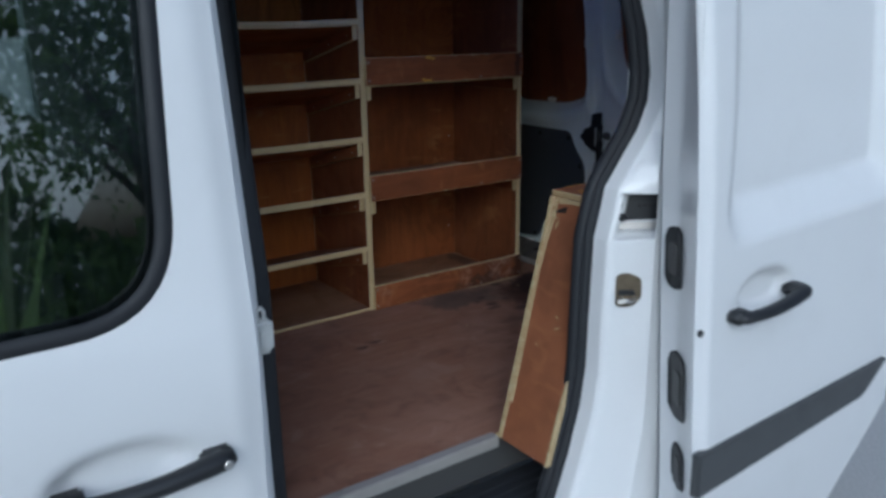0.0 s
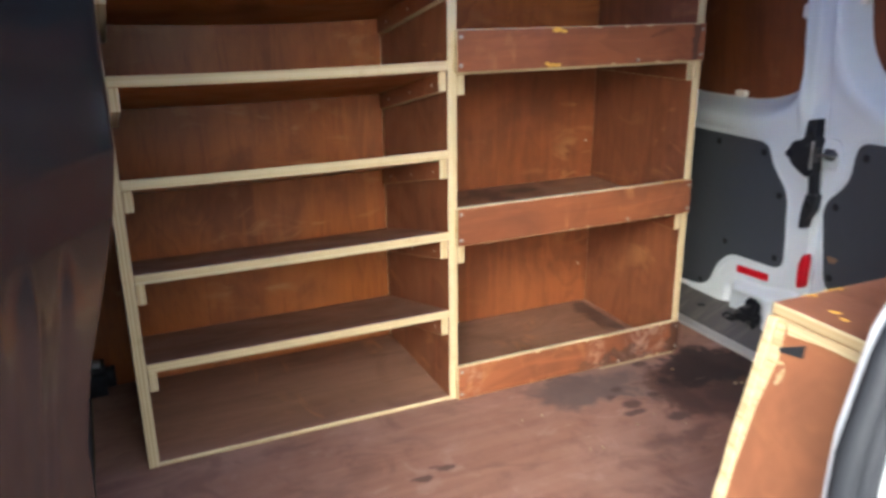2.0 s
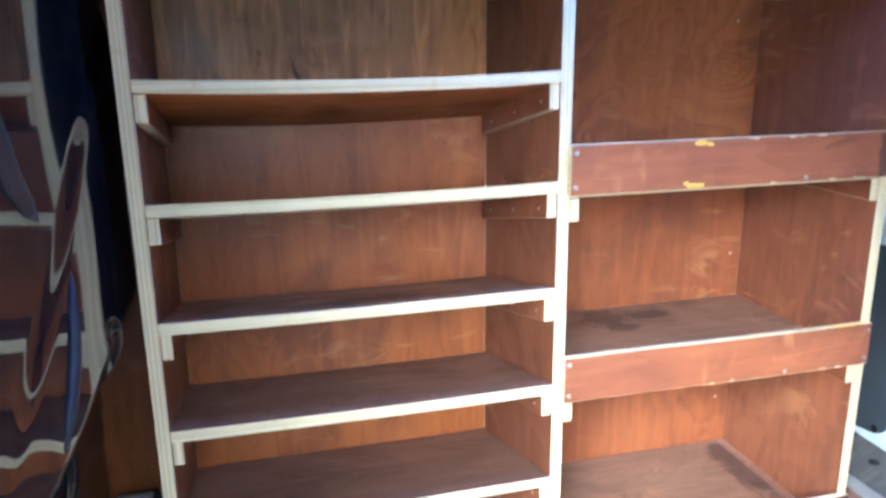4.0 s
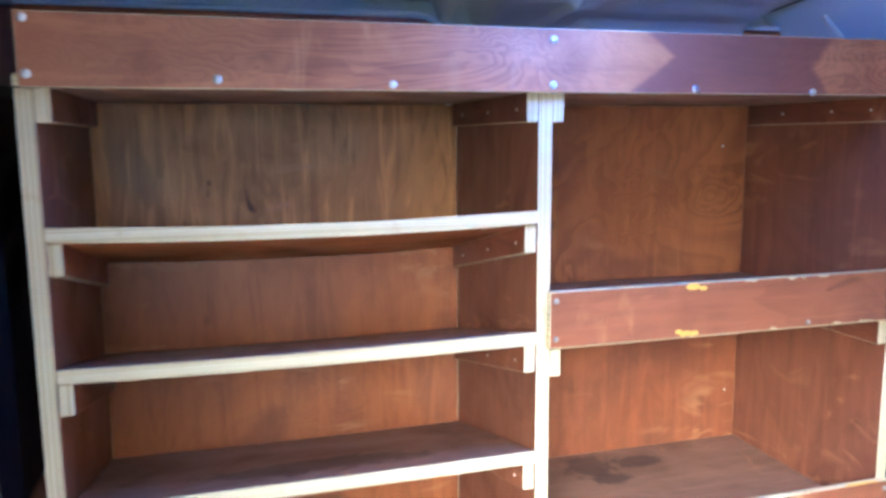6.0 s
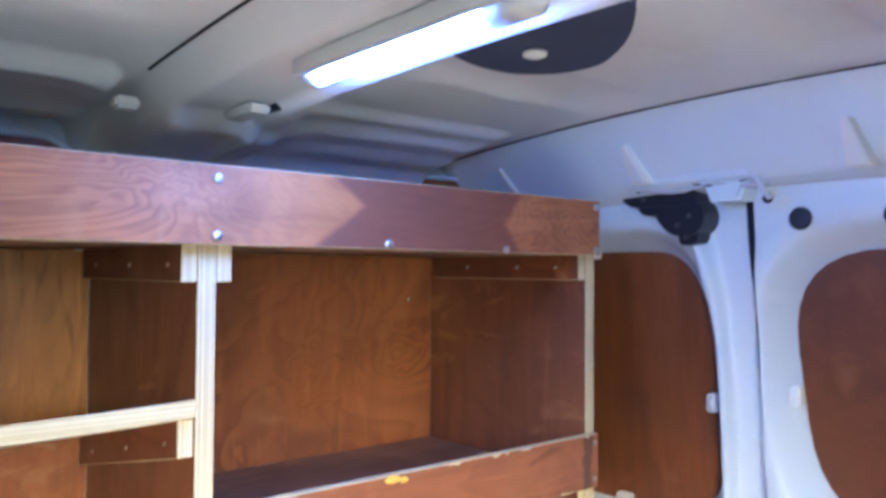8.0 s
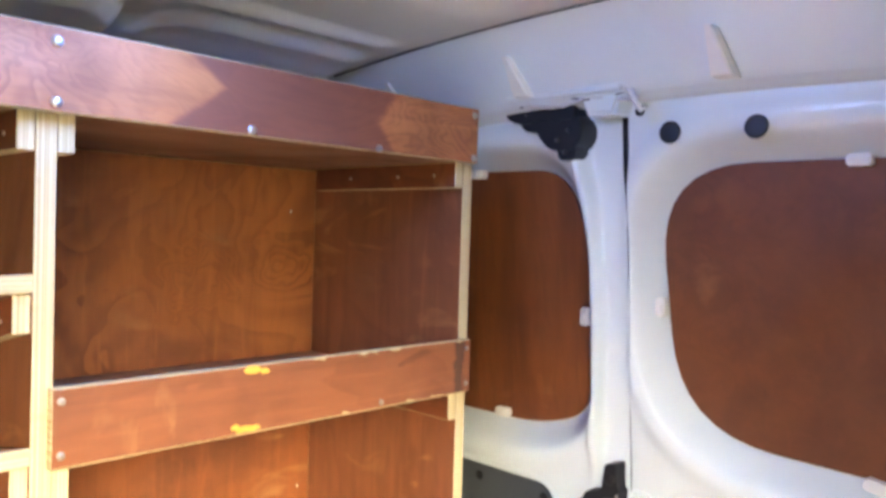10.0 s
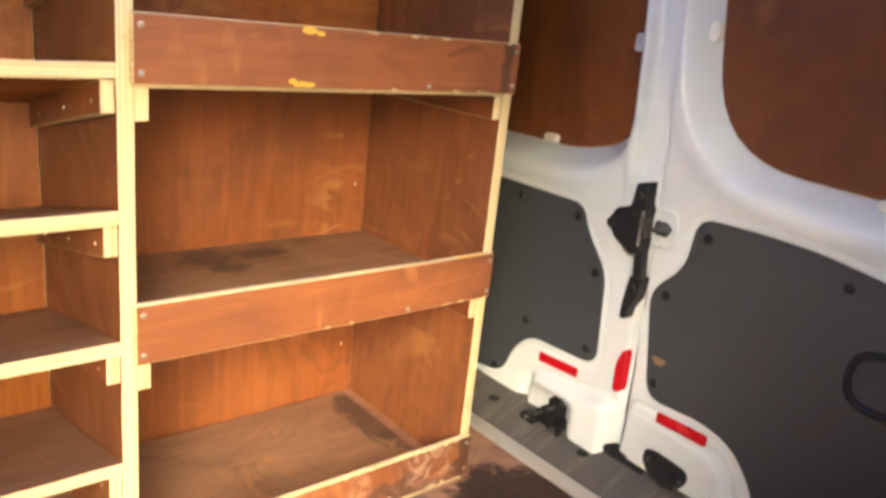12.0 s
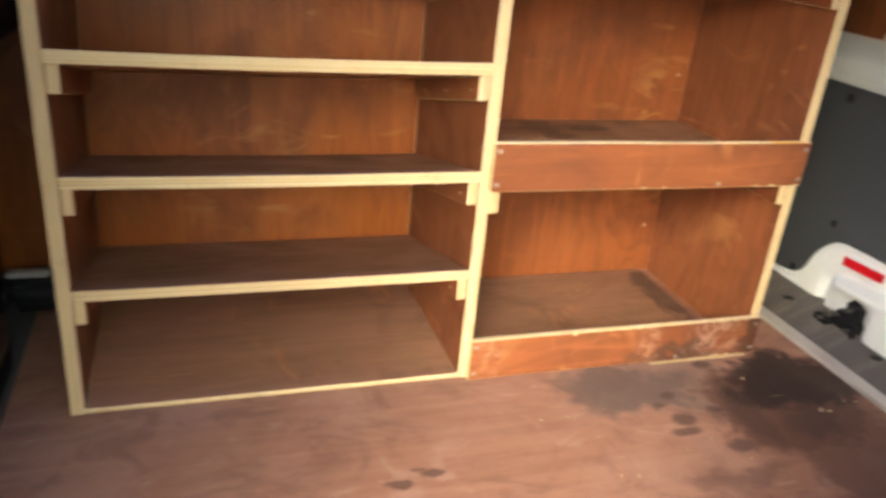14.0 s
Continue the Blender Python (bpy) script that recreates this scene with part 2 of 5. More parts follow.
def floor_wood():
    """Trodden plywood deck with oil stains, drips and pale scratches."""
    w = Nodes("plywood_deck")
    grain = w.noise(w.coords((1.4, 22, 22)), 2.2, 4.0, 0.6, 0.4)
    wear = w.noise(w.coords(), 3.0, 4.0, 0.6, 0.5)
    fine = w.noise(w.coords((1, 1.6, 1), 0, (0, 0, 0.5)), 42.0, 5.0, 0.7)
    col = w.ramp(grain, [(0.2, (0.200, 0.098, 0.062)), (0.55, (0.255, 0.130, 0.084)), (0.85, (0.305, 0.164, 0.108))])
    col = w.mix(w.span(wear, 0.38, 0.7, 0.0, 0.6), col, (0.320, 0.192, 0.142))
    mottle = w.noise(w.coords((1, 1.3, 1), 0, (0, 0, 0.3)), 8.0, 6.0, 0.66, 0.8)
    col = w.mix(w.span(mottle, 0.49, 0.66, 0.0, 0.55), col, (0.150, 0.076, 0.052))
    col = w.mix(w.span(mottle, 0.45, 0.32, 0.0, 0.50), col, (0.350, 0.222, 0.168))
    tc = w.n("ShaderNodeTexCoord").outputs["Object"]
    warp = w.n("ShaderNodeTexNoise")
    warp.inputs["Scale"].default_value, warp.inputs["Detail"].default_value = 7.0, 9.0
    w.link(tc, warp.inputs["Vector"])
    off = w.n("ShaderNodeVectorMath", operation="MULTIPLY_ADD")
    w.link(warp.outputs["Color"], off.inputs[0])
    off.inputs[1].default_value, off.inputs[2].default_value = (0.21, 0.21, 0), (-0.105, -0.105, 0)
    moved = w.n("ShaderNodeVectorMath", operation="ADD")
    w.link(tc, moved.inputs[0])
    w.link(off.outputs[0], moved.inputs[1])
    fray = w.n("ShaderNodeTexNoise")
    fray.inputs["Scale"].default_value, fray.inputs["Detail"].default_value = 38.0, 6.0
    w.link(tc, fray.inputs["Vector"])
    off2 = w.n("ShaderNodeVectorMath", operation="MULTIPLY_ADD")
    w.link(fray.outputs["Color"], off2.inputs[0])
    off2.inputs[1].default_value, off2.inputs[2].default_value = (0.085, 0.085, 0), (-0.0425, -0.0425, 0)
    frayed = w.n("ShaderNodeVectorMath", operation="ADD")
    w.link(moved.outputs[0], frayed.inputs[0])
    w.link(off2.outputs[0], frayed.inputs[1])

    off3 = w.n("ShaderNodeVectorMath", operation="MULTIPLY_ADD")
    w.link(fray.outputs["Color"], off3.inputs[0])
    off3.inputs[1].default_value, off3.inputs[2].default_value = (0.03, 0.03, 0), (-0.015, -0.015, 0)
    close = w.n("ShaderNodeVectorMath", operation="ADD")
    w.link(tc, close.inputs[0])
    w.link(off3.outputs[0], close.inputs[1])

    def blot(cx, cy, rx, ry, soft, amount):
        mp = w.n("ShaderNodeMapping")
        mp.inputs["Location"].default_value = (-cx / rx, -cy / ry, 0)
        mp.inputs["Scale"].default_value = (1 / rx, 1 / ry, 0)
        w.link(frayed.outputs[0] if rx > 0.04 else close.outputs[0], mp.inputs["Vector"])
        ln = w.n("ShaderNodeVectorMath", operation="LENGTH")
        w.link(mp.outputs[0], ln.inputs[0])
        return w.span(ln.outputs["Value"], 1.0 - soft, 1.0 + soft, amount, 0.0)

    for cx, cy, rx, ry, soft, amount, tint in (
        (1.99, 1.60, 0.19, 0.25, 0.20, 0.72, (0.095, 0.050, 0.036)),
        (1.72, 1.94, 0.20, 0.095, 0.35, 0.55, (0.150, 0.112, 0.094)),
        (1.62, 1.930, 0.13, 0.070, 0.30, 0.72, (0.088, 0.066, 0.056)),
        (1.545, 1.975, 0.10, 0.045, 0.45, 0.60, (0.090, 0.066, 0.056)),
        (1.900, 1.830, 0.16, 0.14, 0.14, 0.86, (0.085, 0.042, 0.029)),
        (1.800, 1.810, 0.030, 0.10, 0.45, 0.60, (0.050, 0.028, 0.022)),
        (1.900, 1.780, 0.080, 0.050, 0.35, 0.60, (0.045, 0.026, 0.020)),
        (1.975, 1.915, 0.15, 0.090, 0.20, 0.92, (0.022, 0.014, 0.012)),
        (1.666, 1.829, 0.024, 0.018, 0.40, 0.80, (0.065, 0.038, 0.030)),
        (1.648, 1.796, 0.032, 0.010, 0.40, 0.75, (0.065, 0.038, 0.030)),
        (1.728, 1.741, 0.030, 0.013, 0.50, 0.75, (0.065, 0.040, 0.032)),
        (1.675, 1.905, 0.016, 0.010, 0.40, 0.70, (0.055, 0.032, 0.026)),
        (1.638, 1.878, 0.013, 0.009, 0.40, 0.70, (0.055, 0.032, 0.026)),
        (1.738, 1.847, 0.018, 0.012, 0.40, 0.70, (0.055, 0.032, 0.026)),
        (1.814, 1.992, 0.022, 0.014, 0.40, 0.80, (0.050, 0.028, 0.022)),
        (1.655, 1.675, 0.095, 0.036, 0.50, 0.55, (0.100, 0.054, 0.040)),
        (1.161, 1.780, 0.021, 0.010, 0.3, 0.8, (0.075, 0.040, 0.029)),
        (1.099, 1.764, 0.020, 0.010, 0.3, 0.8, (0.075, 0.040, 0.029)),
        (1.136, 1.791, 0.014, 0.005, 0.3, 0.6, (0.085, 0.046, 0.034)),
        (0.98, 1.50, 0.30, 0.16, 0.7, 0.25, (0.130, 0.070, 0.052)),
    ):
        col = w.mix(blot(cx, cy, rx, ry, soft, amount), col, tint)
    col = w.mix(w.span(fine, 0.66, 0.76, 0.0, 0.4), col, (0.42, 0.32, 0.26))
    scratch = w.noise(w.coords((2.2, 26, 1), 0, (0, 0, 0.62)), 5.0, 3.0, 0.6, 0.6)
    col = w.mix(w.span(scratch, 0.70, 0.76, 0.0, 0.5), col, (0.44, 0.31, 0.23))
    w.bump(grain, 0.3, 0.0008)
    return w.done(col, w.span(wear, 0.2, 0.8, 0.66, 0.46), spec=0.25)


DECK = floor_wood()


def paint(name, color, rough, coat=0.0, dirt=0.12, metal=0.0, scale=5.0, tint=(0.45, 0.42, 0.38)):
    w = Nodes(name)
    v = w.coords((1, 1, 1), 3.0)
    grime = w.noise(v, scale, 5.0, 0.62, 0.3)
    fine = w.noise(v, scale * 14, 3.0)
    col = w.mix(w.span(grime, 0.5, 0.85, 0.0, dirt), color, tuple(c * t for c, t in zip(color, tint)))
    w.bump(fine, 0.04, 0.0006)
    if coat:
        w.b.inputs["Coat Roughness"].default_value = 0.04
    return w.done(col, w.span(grime, 0.3, 0.8, rough, min(1, rough * 1.35)), metal, coat)


WHITE = paint("white_body_paint", (0.70, 0.71, 0.72), 0.30, 0.6, 0.10)
WHITE_IN = paint("white_inner_paint", (0.735, 0.785, 0.770), 0.28, 0.6, 0.12)
ROOF_IN = paint("white_roof_paint", (0.78, 0.78, 0.77), 0.48, 0.1, 0.22)


def bulkhead_paint():
    """Black paint, glossy further in; the duller navy towards the doorway imitates a dark reflection by colour."""
    w = Nodes("black_bulkhead_paint")
    sep = w.n("ShaderNodeSeparateXYZ")
    w.link(w.coords(), sep.inputs[0])
    dust_mottle = w.noise(w.coords(), 6.0, 4.0, 0.6)
    near = w.math("ADD", sep.outputs[1], w.math("MULTIPLY", dust_mottle, 0.25))
    rough = w.span(near, 1.40, 1.50, 0.15, 0.05)
    shine = w.span(near, 1.40, 1.50, 0.62, 0.75)
    reflected_navy = w.mix(w.span(dust_mottle, 0.3, 0.8), (0.0040, 0.0075, 0.0110), (0.0080, 0.0120, 0.0165))
    black = w.mix(w.span(dust_mottle, 0.5, 0.8, 0.0, 0.5), (0.0050, 0.0065, 0.0085), (0.012, 0.0145, 0.018))
    return w.done(w.mix(w.span(near, 1.36, 1.50), reflected_navy, black), rough, spec=shine)


BLACK_GLOSS = bulkhead_paint()
RUBBER = paint("black_rubber", (0.012, 0.0135, 0.017), 0.6, 0.0, 0.3, tint=(2.2, 2.2, 2.2))
# navy black that puts the beads' dark reflection into their colour
BEAD_BLACK = paint("satin_black_bead", (0.0065, 0.0085, 0.013), 0.42, 0.0, 0.3, scale=9, tint=(2, 2, 2))
PLASTIC = paint("black_plastic", (0.015, 0.016, 0.018), 0.42, 0.0, 0.2, scale=12, tint=(2, 2, 2))
TRIM = paint("charcoal_trim_board", (0.054, 0.060, 0.066), 0.42, 0.0, 0.35, scale=4, tint=(1.7, 1.65, 1.6))
JET = paint("jet_black_plastic", (0.005, 0.005, 0.006), 0.5)
def sill_plastic():
    """Grey sill plastic, scuffed across by what is dragged over it."""
    w = Nodes("scuffed_sill_plastic")
    scuff = w.noise(w.coords((5, 32, 5), 3.0), 1.0, 4.0, 0.6, 0.8)
    dust_mottle = w.noise(w.coords((1, 1, 1), 7.0), 7.0, 5.0, 0.65)
    col = w.mix(w.span(scuff, 0.45, 0.72, 0.0, 0.75), (0.085, 0.079, 0.073), (0.170, 0.148, 0.128))
    col = w.mix(w.span(dust_mottle, 0.5, 0.8, 0.0, 0.5), col, (0.150, 0.122, 0.100))
    w.bump(scuff, 0.10, 0.001)
    return w.done(col, w.span(dust_mottle, 0.3, 0.8, 0.46, 0.65), 0.0, 0.0)


SILL = sill_plastic()
TREAD = paint("grey_sill_plastic", (0.060, 0.060, 0.060), 0.5, 0.0, 0.5, scale=9, tint=(1.9, 1.8, 1.7))
CLIP = paint("white_clip_plastic", (0.80, 0.78, 0.70), 0.4)
MILKY = paint("milky_plastic", (0.50, 0.51, 0.50), 0.3, 0.2)
RED = paint("red_reflector_plastic", (0.62, 0.012, 0.022), 0.22, 0.4)
STEEL = paint("zinc_steel", (0.62, 0.61, 0.58), 0.32, 0.0, 0.3, metal=1.0, scale=20)
WORN = paint("worn_screw_steel", (0.36, 0.33, 0.29), 0.5, 0.0, 0.5, metal=0.8, scale=60)
BRASSY = paint("brassy_dull_steel", (0.20, 0.165, 0.115), 0.45, 0.0, 0.7, metal=0.85, scale=45, tint=(0.3, 0.3, 0.3))
LATCH = paint("dark_latch_steel", (0.16, 0.155, 0.15), 0.4, 0.0, 0.4, metal=0.9, scale=25)
ALU = paint("worn_aluminium", (0.55, 0.53, 0.50), 0.45, 0.0, 0.4, metal=0.6, scale=12)
TAN = paint("tan_smear", (0.30, 0.17, 0.09), 0.7, 0.0, 0.5, scale=60)
RUBSTRIP = paint("grey_rub_strip", (0.065, 0.068, 0.072), 0.55)
TAPE = paint("yellow_tape_residue", (0.70, 0.41, 0.06), 0.6, 0.0, 0.5, scale=40)
# the felt's blue stands for the strip light's glow, put into its colour
FOAM = paint("lamp_blue_pad_felt", (0.055, 0.070, 0.120), 0.9, 0.0, 0.3, scale=10)


def ground_stuff():
    w = Nodes("worn_concrete")
    v = w.coords()
    grit = w.noise(v, 95.0, 4.0, 0.7)
    patch = w.noise(v, 0.7, 4.0)
    col = w.ramp(grit, [(0.3, (0.39, 0.385, 0.375)), (0.55, (0.50, 0.495, 0.48)), (0.8, (0.57, 0.56, 0.545))])
    col = w.mix(w.span(patch, 0.4, 0.7, 0.0, 0.5), col, (0.53, 0.522, 0.505))
    w.bump(grit, 0.6, 0.004)
    return w.done(col, 0.88)


def glass_pane():
    w = Nodes("tinted_glass")
    w.b.inputs["Transmission Weight"].default_value = 1.0
    w.b.inputs["IOR"].default_value = 2.3
    return w.done((0.30, 0.37, 0.35), 0.02)


def leaf_stuff(name, a, b):
    w = Nodes(name)
    isl = w.n("ShaderNodeNewGeometry").outputs["Random Per Island"]
    col = w.ramp(isl, [(0.0, a), (1.0, b)])
    thin = w.n("ShaderNodeBsdfTranslucent")
    w.link(w.mix(0.5, col, (0.16, 0.26, 0.06)), thin.inputs["Color"])
    both = w.n("ShaderNodeMixShader")
    both.inputs[0].default_value = 0.5
    w.link(w.b.outputs[0], both.inputs[1])
    w.link(thin.outputs[0], both.inputs[2])
    w.link(both.outputs[0], w.t.nodes["Material Output"].inputs[0])
    return w.done(col, 0.6)


def bark_stuff():
    w = Nodes("bark")
    v = w.noise(w.coords((9, 9, 1.2)), 3.0, 4.0, 0.65)
    w.bump(v, 0.8, 0.02)
    return w.done(w.ramp(v, [(0.3, (0.045, 0.032, 0.022)), (0.7, (0.13, 0.10, 0.075))]), 0.9)


CONCRETE, GLASS, BARK = ground_stuff(), glass_pane(), bark_stuff()
LEAF = leaf_stuff("tree_leaves", (0.040, 0.072, 0.025), (0.105, 0.155, 0.060))
BLADE = leaf_stuff("blade_leaves", (0.16, 0.24, 0.09), (0.22, 0.30, 0.13))
GRASS = leaf_stuff("lawn_grass", (0.10, 0.20, 0.04), (0.16, 0.28, 0.07))


def lamp_lens():
    w = Nodes("lit_lamp_lens")
    w.b.inputs["Emission Color"].default_value = (0.19, 0.33, 1.0, 1)
    w.b.inputs["Emission Strength"].default_value = LAMP
    return w.done((0.9, 0.92, 1.0), 0.3)


LAMP = 36.0
LENS = lamp_lens()
CAP = paint("lamp_cap_plastic", (0.62, 0.62, 0.60), 0.35)


# ---- building blocks ----
def thing(name, base, label, category, group="", kind=""):
    ob = new(name)
    ob.location = base
    ob.empty_display_size = 0.05
    return tagged(ob, label, category, group, kind)


def attach(ob, parent):
    ob.parent = parent
    ob.matrix_parent_inverse = Matrix.Translation(parent.location).inverted() if parent.type == "EMPTY" else Matrix.Identity(4)
    return ob


def part(name, bm, material, parent=None, label="", smooth=False):
    me = bpy.data.meshes.new(name)
    bm.normal_update()
    bm.to_mesh(me)
    bm.free()
    for m in material if isinstance(material, (list, tuple)) else (material,):
        me.materials.append(m)
    if smooth:
        me.shade_smooth()
    ob = new(name, me)
    if parent:
        attach(ob, parent)
    return tagged(ob, label)


def again(ob, name, place, parent, turn=(0, 0, 0)):
    """Another object on the same mesh."""
    o = new(name, ob if isinstance(ob, bpy.types.Mesh) else ob.data)
    attach(o, parent)
    o.location, o.rotation_euler = place, [radians(a) for a in turn]
    return o


def solid(x0, x1, y0, y1, z0, z1, bevel=0.002, seg=2):
    bm = bmesh.new()
    bmesh.ops.create_cube(bm, size=1.0)
    for v in bm.verts:
        v.co = Vector((x0 + (v.co.x + 0.5) * (x1 - x0), y0 + (v.co.y + 0.5) * (y1 - y0), z0 + (v.co.z + 0.5) * (z1 - z0)))
    if bevel:
        bmesh.ops.bevel(bm, geom=bm.edges[:], offset=bevel, segments=seg, affect="EDGES")
    return bm


def join(*bms):
    out = bmesh.new()
    for b in bms:
        me = bpy.data.meshes.new("tmp")
        b.to_mesh(me)
        b.free()
        out.from_mesh(me)
        bpy.data.meshes.remove(me)
    return out


def board(name, x0, x1, y0, y1, z0, z1, face, edge, parent, label="", sag=0.0, bow=0.0, tilt=0.0, under=None):
    """A plywood board: veneered faces on its two broad sides, pale cut edges round it."""
    bm = solid(x0, x1, y0, y1, z0, z1, 0.0012, 1)
    thin = min(range(3), key=lambda k: (x1 - x0, y1 - y0, z1 - z0)[k])
    if sag or bow:
        cuts = [e for e in bm.edges if abs((e.verts[0].co - e.verts[1].co).x) > 0.6 * (x1 - x0)]
        bmesh.ops.subdivide_edges(bm, edges=cuts, cuts=14, use_grid_fill=True)
        for v in bm.verts:
            u = (v.co.x - x0) / (x1 - x0)
            v.co.z -= sag * 4 * u * (1 - u)
            v.co.y += bow * math.sin(u * 7)
    for v in bm.verts:
        v.co.z -= tilt * (v.co.y - FRONT)
    bm.normal_update()
    for f in bm.faces:
        f.material_index = 0 if abs(f.normal[thin]) > 0.8 else 1
        if under and f.normal.z < -0.8:
            f.material_index = 2
    return part(name, bm, (face, edge, under) if under else (face, edge), parent, label)


def sheet(us, vs, place, keep=None):
    """A grid mesh: place(U, V) gives the points; keep(U, V) tells which cells stay."""
    U, V = np.meshgrid(us, vs, indexing="ij")
    P = np.stack(np.broadcast_arrays(*place(U, V)), -1).reshape(-1, 3)
    n, m = U.shape
    idx = np.arange(n * m).reshape(n, m)
    a, b, c, d = idx[:-1, :-1], idx[1:, :-1], idx[1:, 1:], idx[:-1, 1:]
    faces = np.stack([a, b, c, d], -1).reshape(-1, 4)
    if keep is not None:
        mid = keep((U[:-1, :-1] + U[1:, 1:]) / 2, (V[:-1, :-1] + V[1:, 1:]) / 2).ravel()
        faces = faces[mid]
    me = bpy.data.meshes.new("tmp")
    me.from_pydata(P.tolist(), [], faces.tolist())
    bm = bmesh.new()
    bm.from_mesh(me)
    bpy.data.meshes.remove(me)
    loose = [v for v in bm.verts if not v.link_faces]
    bmesh.ops.delete(bm, geom=loose, context="VERTS")
    return bm


def step(d, a, b):
    t = np.clip((d - a) / (b - a), 0, 1)
    return t * t * (3 - 2 * t)


def distance(U, V, outline):
    """Signed distance to a closed outline, negative inside."""
    P = np.array(outline, float)
    Q = np.roll(P, -1, 0)
    best = np.full(U.shape, 1e9)
    inside = np.zeros(U.shape, bool)
    for (ax, ay), (bx, by) in zip(P, Q):
        ex, ey = bx - ax, by - ay
        t = np.clip(((U - ax) * ex + (V - ay) * ey) / (ex * ex + ey * ey + 1e-12), 0, 1)
        best = np.minimum(best, np.hypot(U - ax - t * ex, V - ay - t * ey))
        if abs(ey) > 1e-9:
            cross = ((ay > V) != (by > V)) & (U < ax + (V - ay) / ey * ex)
            inside ^= cross
    return np.where(inside, -best, best)


def rounded(outline, radius, seg=6):
    """An outline with its corners rounded off."""
    P = [Vector(p) for p in outline]
    out = []
    for k, p in enumerate(P):
        a, b = P[k - 1] - p, P[(k + 1) % len(P)] - p
        r = min(radius, 0.48 * a.length, 0.48 * b.length)
        s, e = p + a.normalized() * r, p + b.normalized() * r
        for i in range(seg + 1):
            t = i / seg
            out.append(tuple((1 - t) ** 2 * s + 2 * t * (1 - t) * p + t * t * e))
    return out


def plate(outline, put, thick, bevel=0.0):
    """A flat plate from an outline; put(u, v, d) gives the point at depth d behind the face."""
    bm = bmesh.new()
    front = [bm.verts.new(put(u, v, 0.0)) for u, v in outline]
    back = [bm.verts.new(put(u, v, thick)) for u, v in outline]
    n = len(outline)
    rim = bm.faces.new(front)
    bm.faces.new(back[::-1])
    for k in range(n):
        bm.faces.new((front[k], back[k], back[(k + 1) % n], front[(k + 1) % n]))
    if bevel:
        bmesh.ops.bevel(bm, geom=rim.edges[:], offset=bevel, segments=2, affect="EDGES")
    bmesh.ops.recalc_face_normals(bm, faces=bm.faces[:])
    return bm


def tube(points, radius, sides=10, closed=False, flat=1.0, across=(0, 1, 0)):
    """A bar of round or flattened section along points."""
    bm = bmesh.new()
    P = [Vector(p) for p in points]
    rings = []
    n = len(P)
    for k, p in enumerate(P):
        a = P[k - 1] if (k or closed) else P[0]
        b = P[(k + 1) % n] if (k < n - 1 or closed) else P[-1]
        d = (b - a).normalized()
        side = d.cross(Vector(across))
        side = side.normalized() if side.length > 1e-5 else d.orthogonal().normalized()
        up = side.cross(d).normalized()
        r = radius[k] if isinstance(radius, (list, tuple)) else radius
        rings.append([bm.verts.new(p + r * (math.cos(2 * math.pi * i / sides) * side + flat * math.sin(2 * math.pi * i / sides) * up)) for i in range(sides)])
    for k in range(n if closed else n - 1):
        A, B = rings[k], rings[(k + 1) % n]
        for i in range(sides):
            bm.faces.new((A[i], A[(i + 1) % sides], B[(i + 1) % sides], B[i]))
    if not closed:
        bm.faces.new(rings[0][::-1])
        bm.faces.new(rings[-1])
    bmesh.ops.recalc_face_normals(bm, faces=bm.faces[:])
    return bm


def disc(radius, depth, sides=16, dome=0.3):
    """A low round head, its face towards -y, centred on the origin."""
    bm = bmesh.new()
    prof = [(radius, 0.0), (radius, -depth * 0.6), (radius * 0.82, -depth), (radius * 0.3, -depth * (1 + dome))]
    rings = [[bm.verts.new((r * math.cos(2 * math.pi * i / sides), y, r * math.sin(2 * math.pi * i / sides))) for i in range(sides)] for r, y in prof]
    for A, B in zip(rings, rings[1:]):
        for i in range(sides):
            bm.faces.new((A[i], A[(i + 1) % sides], B[(i + 1) % sides], B[i]))
    bm.faces.new(rings[-1])
    bm.faces.new(rings[0][::-1])
    bmesh.ops.recalc_face_normals(bm, faces=bm.faces[:])
    return bm


def stock(bm, material, smooth=False):
    """A mesh to be used by several alike pieces."""
    me = bpy.data.meshes.new("piece")
    bm.to_mesh(me)
    bm.free()
    me.materials.append(material)
    if smooth:
        me.shade_smooth()
    return me


# ---- ground ----
gnd = sheet(np.linspace(-300, 300, 31), np.linspace(-300, 300, 31), lambda U, V: (U, V, 0 * U))
tagged(part("ground", gnd, CONCRETE), "pale worn concrete yard the van stands on", "ground", kind="structure")

# ---- van ----
van = thing("panel_van", (1.0, 1.68, 0.0), "white panel van parked with its side door slid open", "van")
FLOOR, FRONT, BACK = 0.57, 2.03, 2.434

# load floor pan and sill
part("floor_pan", solid(0.40, 2.33, 1.10, 2.50, 0.47, 0.556, 0.004), TREAD, van, "grey ribbed load floor and rear sill")
part("door_sill", join(solid(0.42, 1.30, 0.84, 1.098, 0.30, 0.455, 0.012), solid(0.42, 1.30, 0.82, 0.87, 0.25, 0.475, 0.01)), WHITE, van)
part("step_tread", join(solid(0.45, 1.24, 0.885, 1.094, 0.457, 0.470, 0.004), *[solid(0.47, 1.22, 0.90 + 0.03 * k, 0.915 + 0.03 * k, 0.469, 0.474, 0.001, 1) for k in range(6)]), RUBBER, van, "black ribbed rubber step tread")

